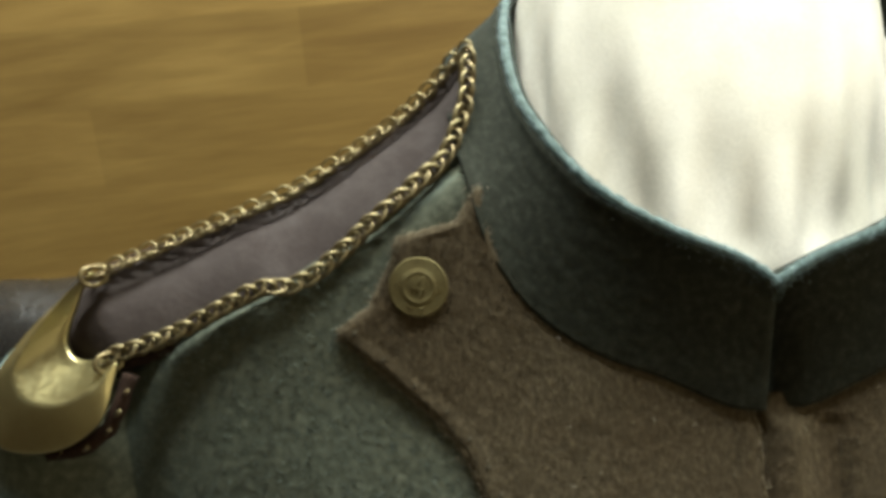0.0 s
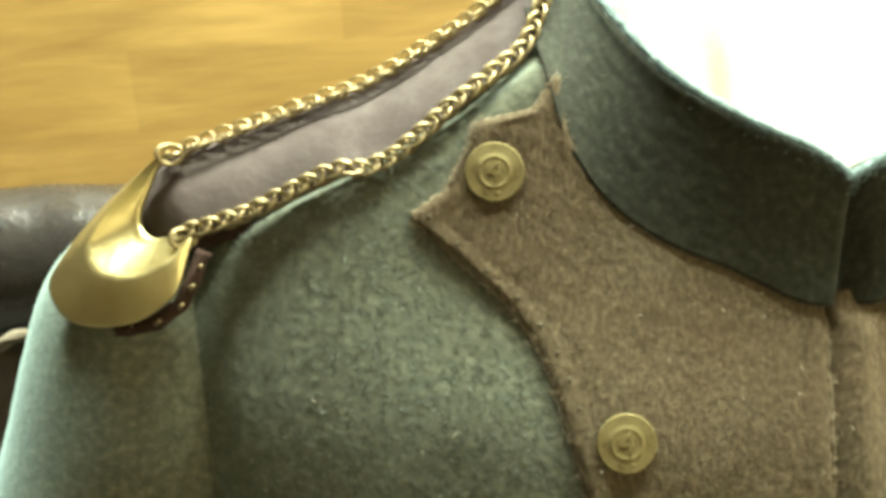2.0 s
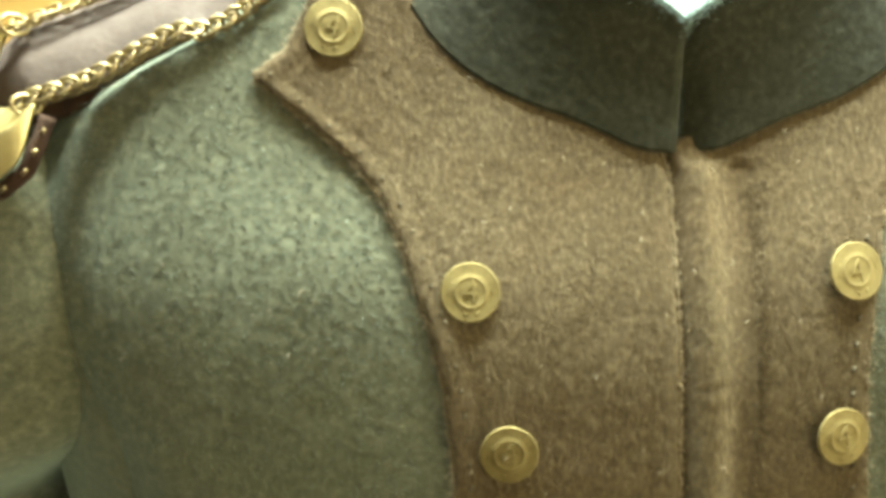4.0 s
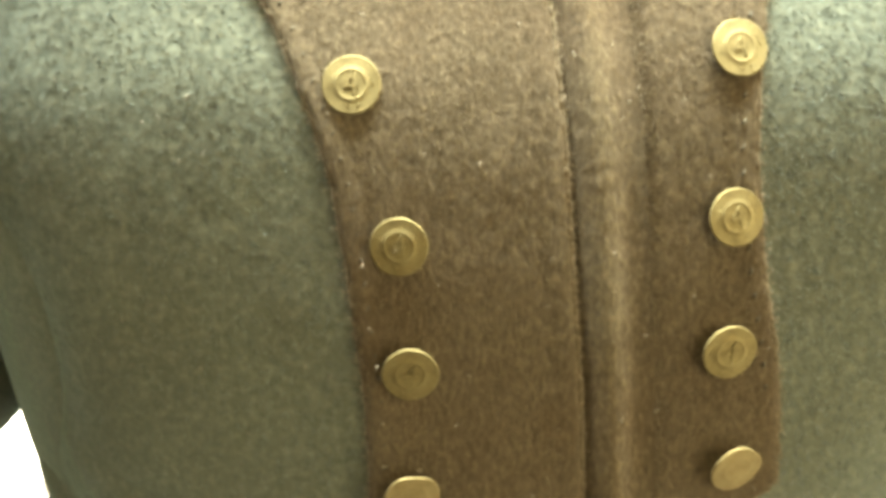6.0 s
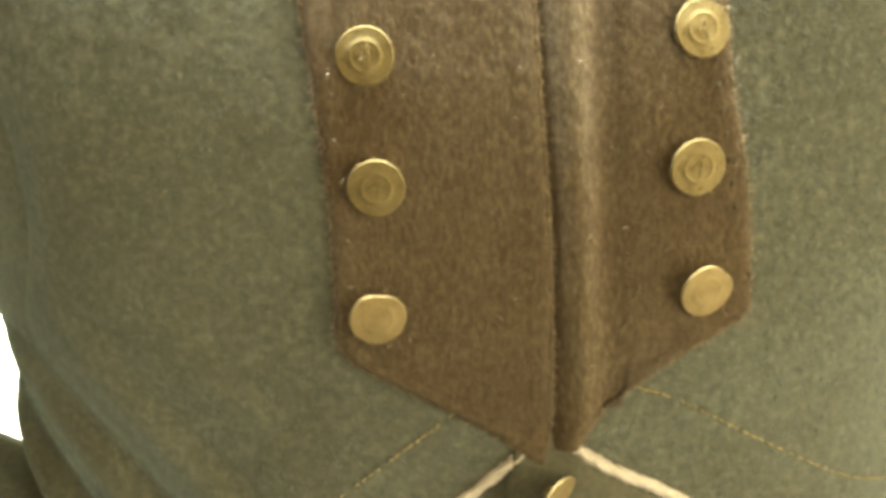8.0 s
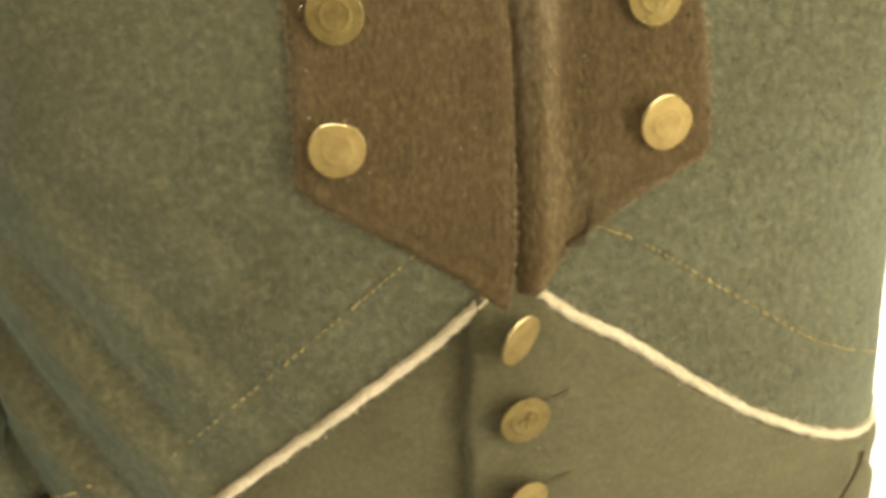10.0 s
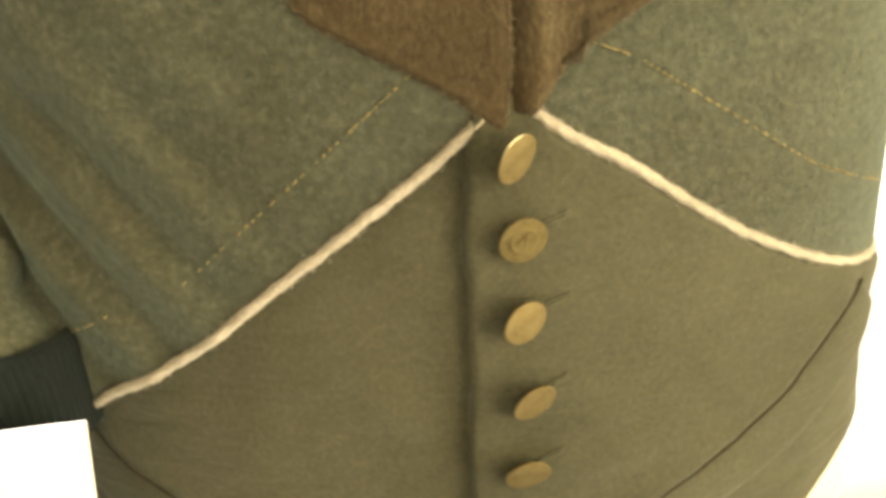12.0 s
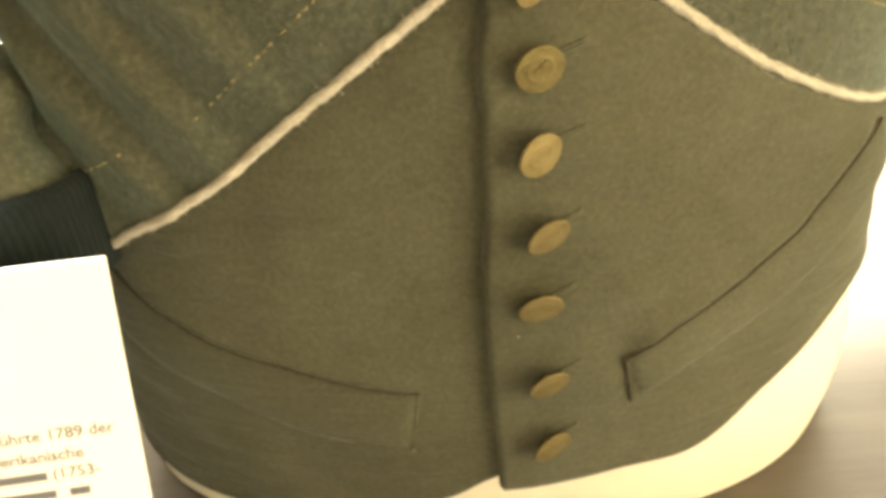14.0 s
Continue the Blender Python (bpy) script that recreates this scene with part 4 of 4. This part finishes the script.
def rim_bm(flip, shift):
    pts = []
    for k, p in enumerate(through_keys(COLLAR_TOP[:9], 150)):
        d = Vector((p.x, p.y - 0.08, 0)).normalized()
        w = 0.0005 * noise.noise(Vector((k * 0.45, 2, flip)))
        q = p + d * (0.0022 + w) + Vector((0, 0, -0.0004 + 0.0006 * noise.noise(Vector((k * 0.37, 5, flip)))))
        pts.append(Vector((-q.x + shift, q.y, q.z)) if flip > 0 else q)
    return tube(pts, 0.0016, 8, None, 0.07, 0.9)


child("collar_rim", rim_bm(-1, 0), WOOL_NAP, coat, "lighter napped collar rim")
child("collar_rim", rim_bm(1, 0.0005), WOOL_NAP, coat, "lighter napped collar rim")


def rim_hair(flip, seed, count=6500):
    r = np.random.default_rng(seed)
    pts = np.array([p[:] for p in through_keys(COLLAR_TOP[:9], 150)])
    u = r.uniform(0, 150, count)
    p = np.stack([np.interp(u, np.arange(151), pts[:, i]) for i in range(3)], 1)
    out = p - np.array((0, 0.08, 0))
    out[:, 2] = 0
    out /= np.linalg.norm(out, axis=1)[:, None]
    p += out * r.uniform(0.0008, 0.0042, count)[:, None]
    p[:, 2] += 0.0009 - np.abs(r.normal(0, 0.0024, count))
    d = out * r.uniform(-0.3, 1.0, count)[:, None] + r.normal(0, 0.7, (count, 3)) + np.array((0, 0, 0.3))
    d /= np.linalg.norm(d, axis=1)[:, None]
    tip = p + d * r.uniform(0.0006, 0.0018, count)[:, None]
    side = np.cross(d, out)
    side /= np.linalg.norm(side, axis=1)[:, None] + 1e-9
    if flip > 0:
        for q in (p, tip, side):
            q[:, 0] *= -1
    spikes("rim_nap", p, tip, side, np.full(count, 0.00013), TEAL_HAIR, "lighter napped collar rim")


rim_hair(-1, 41)
rim_hair(1, 42)

# ---- piping and stitches ----
for keys in (PIPE_L, PIPE_R):
    pts = [over(p[0], p[1] + 0.0004 * noise.noise(Vector((p[0] * 330, p[1] * 330, 8))), 0.0032 + max(0, coat_folds(p[0], p[1]))) for p in through_keys(keys, 190)]
    child("piping", tube(pts, 0.0020, 12, None, 0.15, 0.55), CORD, coat, "cream twisted cord edging")


for keys, seed in ((PIPE_L[:9], 51), (PIPE_R[:8], 52)):
    r = np.random.default_rng(seed)
    u = r.uniform(0, len(keys) - 1, 5200)
    x, z = (np.interp(u, np.arange(len(keys)), [k[i] for k in keys]) for i in (0, 1))
    z = z + r.normal(0, 0.0012, len(z))
    nap(x, z, 0.0044, 0.0013, 0.0007, 0.00014, 90, 120, CORD_HAIR, "fuzzy cord fibres", seed + 5)


def stitch_bm(keys, count, miss):
    bm = bmesh.new()
    r = random.Random(count)
    pts = through_keys(keys, count * 4)
    for k in range(count):
        if r.random() < miss:
            continue
        a, b = pts[4 * k], pts[4 * k + 2 + (r.random() > 0.5)]
        ends = [over(a[0] + (b[0] - a[0]) * s, a[1] + (b[1] - a[1]) * s + r.uniform(-1, 1) * 0.0002, 0.0037 + coat_folds(a[0], a[1]) + 0.0005 * math.sin(math.pi * s)) for s in (0, 0.33, 0.67, 1)]
        tube(ends, r.uniform(0.00016, 0.00032), 5, bm)
    return bm


for keys, count, miss in (([(-0.0290, 1.1548), (-0.0593, 1.1300), (-0.0939, 1.1018), (-0.1161, 1.0837)], 40, 0.45), ([(-0.1484, 1.0697), (-0.1610, 1.0630), (-0.1728, 1.0575)], 9, 0.1),
                          ([(0.0283, 1.1602), (0.0441, 1.1531), (0.0685, 1.1374), (0.1054, 1.1131), (0.1208, 1.1051), (0.1511, 1.0924)], 50, 0.12)):
    child("stitching", stitch_bm(keys, count, miss), THREAD, coat, "yellow running stitches")

for x, z, down, aside, turn, bent in ((-0.1005, 1.3822, 2, 0, -8, False), (-0.0615, 1.3100, 0, 0, 2, False), (-0.0502, 1.2645, 2, 0, 4, False), (-0.0488, 1.2267, 11, 5, -10, False), (-0.0502, 1.1878, 19, 6, 30, True),
                                      (0.0515, 1.3148, 0, 8, 12, False), (0.0488, 1.2680, 0, 8, 10, False), (0.0464, 1.2282, 9, 6, -6, False), (0.0486, 1.1910, 17, 8, 0, True), (0.089, 1.386, 2, 0, 6, False)):
    sew_button(coat, x, z, 0.0062 + 0.00011 * down, down, aside, turn, bent, stamped=not bent)

# ---- shoulder scale: leather strap, chains and brass crescent ----
strap = thing("shoulder_strap", "aubergine leather shoulder strap edged with brass chain and crescent", "shoulder strap", (-0.2, 0.04, 1.37))
FRONT_CHAIN = [(-0.1925, 0.0165, 1.3615), (-0.1725, 0.0175, 1.3687), (-0.1485, 0.0185, 1.3810), (-0.1383, 0.0185, 1.3822), (-0.1282, 0.0200, 1.3876), (-0.1132, 0.0235, 1.4008), (-0.1016, 0.0270, 1.4100), (-0.0925, 0.0320, 1.4172), (-0.0862, 0.0400, 1.4310), (-0.0845, 0.0500, 1.4460)]
BACK_CHAIN = [(-0.1991, 0.0305, 1.3834), (-0.1741, 0.0360, 1.3925), (-0.1567, 0.0390, 1.3988), (-0.1392, 0.0430, 1.4057), (-0.1216, 0.0470, 1.4160), (-0.1060, 0.0500, 1.4265), (-0.0964, 0.0520, 1.4350), (-0.0892, 0.0530, 1.4435), (-0.0845, 0.0525, 1.4480)]


def strap_bm(lift, grow, thick):
    a = through_keys(FRONT_CHAIN, 80)
    b = through_keys(BACK_CHAIN, 80)
    a = [Vector((-0.2085, 0.0230, 1.3560)).lerp(a[0], k / 6) for k in range(6)] + a
    b = [Vector((-0.2120, 0.0285, 1.3720)).lerp(b[0], k / 6) for k in range(6)] + b
    n = len(a) - 1

    def at(u, v, k=1.0):
        i = round(u * n)
        w = (b[i] - a[i])
        p = a[i] + w * ((v - 0.5) * (1 + grow) + 0.5)
        nn = w.cross(Vector((1, 0, 0.45))).normalized()
        if nn.y > 0:
            nn = -nn
        h = lift + 0.0022 * math.sin(math.pi * v) + 0.0004 * noise.noise(Vector((p.x * 40, p.z * 60, 2)))
        return p + nn * (h - (0 if k else thick))

    return solid(n, 14, at, lambda u, v: at(u, v, 0.0))


child("leather_strip", strap_bm(-0.0022, -0.02, 0.003), STRAP_HIDE, strap, "scuffed aubergine leather strip")
child("backing", strap_bm(-0.0050, 0.26, 0.003), BACKING_HIDE, strap, "red-brown leather backing")


def link_bm(wire):
    """One oval wire link lying along x."""
    bm = bmesh.new()
    n, s = 20, 7
    rings = []
    for i in range(n):
        a = 2 * math.pi * i / n
        c = Vector((0.0041 * math.cos(a), 0.0029 * math.sin(a), 0))
        d = Vector((math.cos(a) / 1.3, math.sin(a), 0)).normalized()
        rings.append([bm.verts.new(c + d * (wire * math.cos(b)) + Vector((0, 0, wire * math.sin(b)))) for b in (2 * math.pi * j / s for j in range(s))])
    for i in range(n):
        p, q = rings[i], rings[(i + 1) % n]
        for j in range(s):
            bm.faces.new((p[j], q[j], q[(j + 1) % s], p[(j + 1) % s]))
    return bm


LINK = mesh_from("link", link_bm(0.00070), CHAIN_BRASS)
FINE_LINK = mesh_from("link", link_bm(0.00056), CHAIN_BRASS)


def hang_chain(keys, pitch, lift, tilts, mesh, size):
    pts = through_keys(keys, 400)
    run, next_at, k = 0.0, 0.0, 0
    r = random.Random(len(keys))
    for a, b in zip(pts, pts[1:]):
        run += (b - a).length
        if run >= next_at:
            d = (b - a).normalized()
            side = d.cross(Vector((0, -0.9, 0.45))).normalized()
            face = side.cross(d)
            if face.y > 0:
                face, side = -face, -side
            m = Matrix((d, side, face)).transposed().to_4x4()
            ob = new("link", mesh)
            ob.parent = strap
            w = Matrix.Translation(a + face * (lift + r.uniform(-0.0003, 0.0003))) @ m @ pose(0, 0, 0, tilts[k % 2] + r.uniform(-8, 8), r.uniform(-6, 6) - 16, r.uniform(-10, 10)) @ Matrix.Scale(size, 4)
            ob.matrix_basis = strap.matrix_world.inverted() @ w
            next_at += pitch
            k += 1


hang_chain(FRONT_CHAIN, 0.0027, 0.0020, (38, -42), LINK, 0.92)
hang_chain([(x, y - 0.0008, z - 0.0010) for x, y, z in BACK_CHAIN], 0.0029, 0.0016, (70, 52), FINE_LINK, 0.82)
hang_chain([(x, y, z) for x, y, z in BACK_CHAIN], 0.0056, 0.0008, (14, 8), FINE_LINK, 0.80)
CRES_OUT = [(-0.1990, 0.0300, 1.3840), (-0.2080, 0.0280, 1.3762), (-0.2192, 0.0250, 1.3657), (-0.2310, 0.0215, 1.3510), (-0.2350, 0.0200, 1.3420), (-0.2290, 0.0150, 1.3344), (-0.2178, 0.0110, 1.3332), (-0.2059, 0.0085, 1.3362), (-0.1970, 0.0080, 1.3420), (-0.1925, 0.0090, 1.3480), (-0.1893, 0.0140, 1.3605)]
CRES_IN = [(-0.1986, 0.0300, 1.3832), (-0.2020, 0.0290, 1.3790), (-0.2048, 0.0280, 1.3724), (-0.2066, 0.0265, 1.3680), (-0.2076, 0.0250, 1.3632), (-0.2064, 0.0235, 1.3602), (-0.2041, 0.0220, 1.3587), (-0.2010, 0.0210, 1.3586), (-0.1975, 0.0195, 1.3595), (-0.1935, 0.0170, 1.3605), (-0.1897, 0.0145, 1.3612)]


def crescent_bm():
    a, b = through_keys(CRES_IN, 80), through_keys(CRES_OUT, 80)

    def at(u, v, k=1.0):
        i = round(u * 80)
        p = a[i].lerp(b[i], v)
        w = math.sin(math.pi * u) ** 0.6
        rise = 0.0074 * w * (v / 0.46 if v < 0.46 else 1 - 0.85 * ((v - 0.46) / 0.54) ** 1.15)
        lip = 0.0006 * math.exp(-((v / 0.05) ** 2))
        return p + Vector((-0.15, -0.92, 0.35)) * (k * (rise + lip) + 0.0028 - (0 if k else 0.0012) + (0 if k else rise * 0.9))

    return solid(80, 30, at, lambda u, v: at(u, v, 0.0))


child("crescent", crescent_bm(), BRASS_PLATE, strap, "polished brass crescent plate")
edge = through_keys([(-0.2150, 0.012, 1.3335), (-0.2040, 0.0085, 1.3370), (-0.1955, 0.0085, 1.3430), (-0.1915, 0.0095, 1.3500), (-0.1880, 0.013, 1.3590)], 24)
child("backing_edge", tube([p + Vector((0.0018, -0.001, -0.001)) for p in edge], 0.0024, 8, None, 0.15, 1.1), BACKING_HIDE, strap)
for k in (2, 7, 12, 17, 21):
    p = edge[k] + Vector((0.002, -0.003, -0.001))
    child("rivet", tube([p, p + Vector((0.0018, -0.0006, 0.0016))], 0.0006, 6), CHAIN_BRASS, strap)
for p in (Vector((-0.1925, 0.0125, 1.3615)), Vector((-0.1988, 0.0265, 1.3838))):
    ob = new("end_ring", LINK)
    ob.parent = strap
    ob.matrix_basis = strap.matrix_world.inverted() @ Matrix.Translation(p) @ pose(0, 0, 0, 80, 10, 40)

# ---- information card on the table ----
card = thing("information_card", "white printed information card leaning in front of the waistcoat", "card", (-0.2, -0.06, TABLE_Z))
corner = Vector((-0.1539, -0.0330, 1.0415))
left = Vector((-1.0, -0.10, -0.05)).normalized()
down = Vector((-0.034, -0.117, -1.0)).normalized()
left = (left - down * down.dot(left) * 0.5).normalized()
face = left.cross(down)
if face.y > 0:
    face = -face
tall = (corner.z - TABLE_Z - 0.002) / -down.z


def card_at(a, b, c=0.0):
    return corner + left * a + down * b + face * c


bm = bmesh.new()
vs = [bm.verts.new(card_at(a, b, c)) for c in (0, -0.0022) for a, b in ((0, 0), (0.19, 0), (0.19, tall), (0, tall))]
for q in ((0, 1, 2, 3), (4, 7, 6, 5), (0, 4, 5, 1), (1, 5, 6, 2), (2, 6, 7, 3), (3, 7, 4, 0)):
    bm.faces.new([vs[i] for i in q])
bmesh.ops.bevel(bm, geom=bm.edges[:], offset=0.0003, segments=1, affect="EDGES")
child("sheet", bm, BOARD, card, smooth_faces=False)
face.normalize()


def words(text, a, b, size):
    """A printed line whose right end lies a from the edge and b below the top."""
    cu = bpy.data.curves.new("words", "FONT")
    cu.body, cu.size, cu.align_x, cu.extrude, cu.offset = text, size, "RIGHT", 0.00005, 0.00006
    ob = new("words", cu)
    bpy.context.view_layer.update()
    me = bpy.data.meshes.new_from_object(ob.evaluated_get(bpy.context.evaluated_depsgraph_get()))
    bpy.data.objects.remove(ob)
    bm = bmesh.new()
    bm.from_mesh(me)
    bpy.data.meshes.remove(me)
    for v in bm.verts:
        v.co = card_at(a - v.co.x, b - v.co.y, v.co.z + 0.00015)
    child("printed_line", bm, INK, card, smooth_faces=False)


def bar(a, b, length, high):
    bm = bmesh.new()
    vs = [bm.verts.new(card_at(p, q, 0.00012)) for p, q in ((a, b), (a + length, b), (a + length, b - high), (a, b - high))]
    bm.faces.new(vs)
    child("printed_bar", bm, INK, card, smooth_faces=False)


words("führte 1789 der", 0.0085, 0.0705, 0.0070)
words("amerikanische", 0.0215, 0.0797, 0.0070)
words("(1753-", 0.0165, 0.0880, 0.0070)
bar(0.037, 0.0880, 0.028, 0.0036)
bar(0.022, 0.0965, 0.008, 0.0036)
bar(0.035, 0.0965, 0.026, 0.0036)
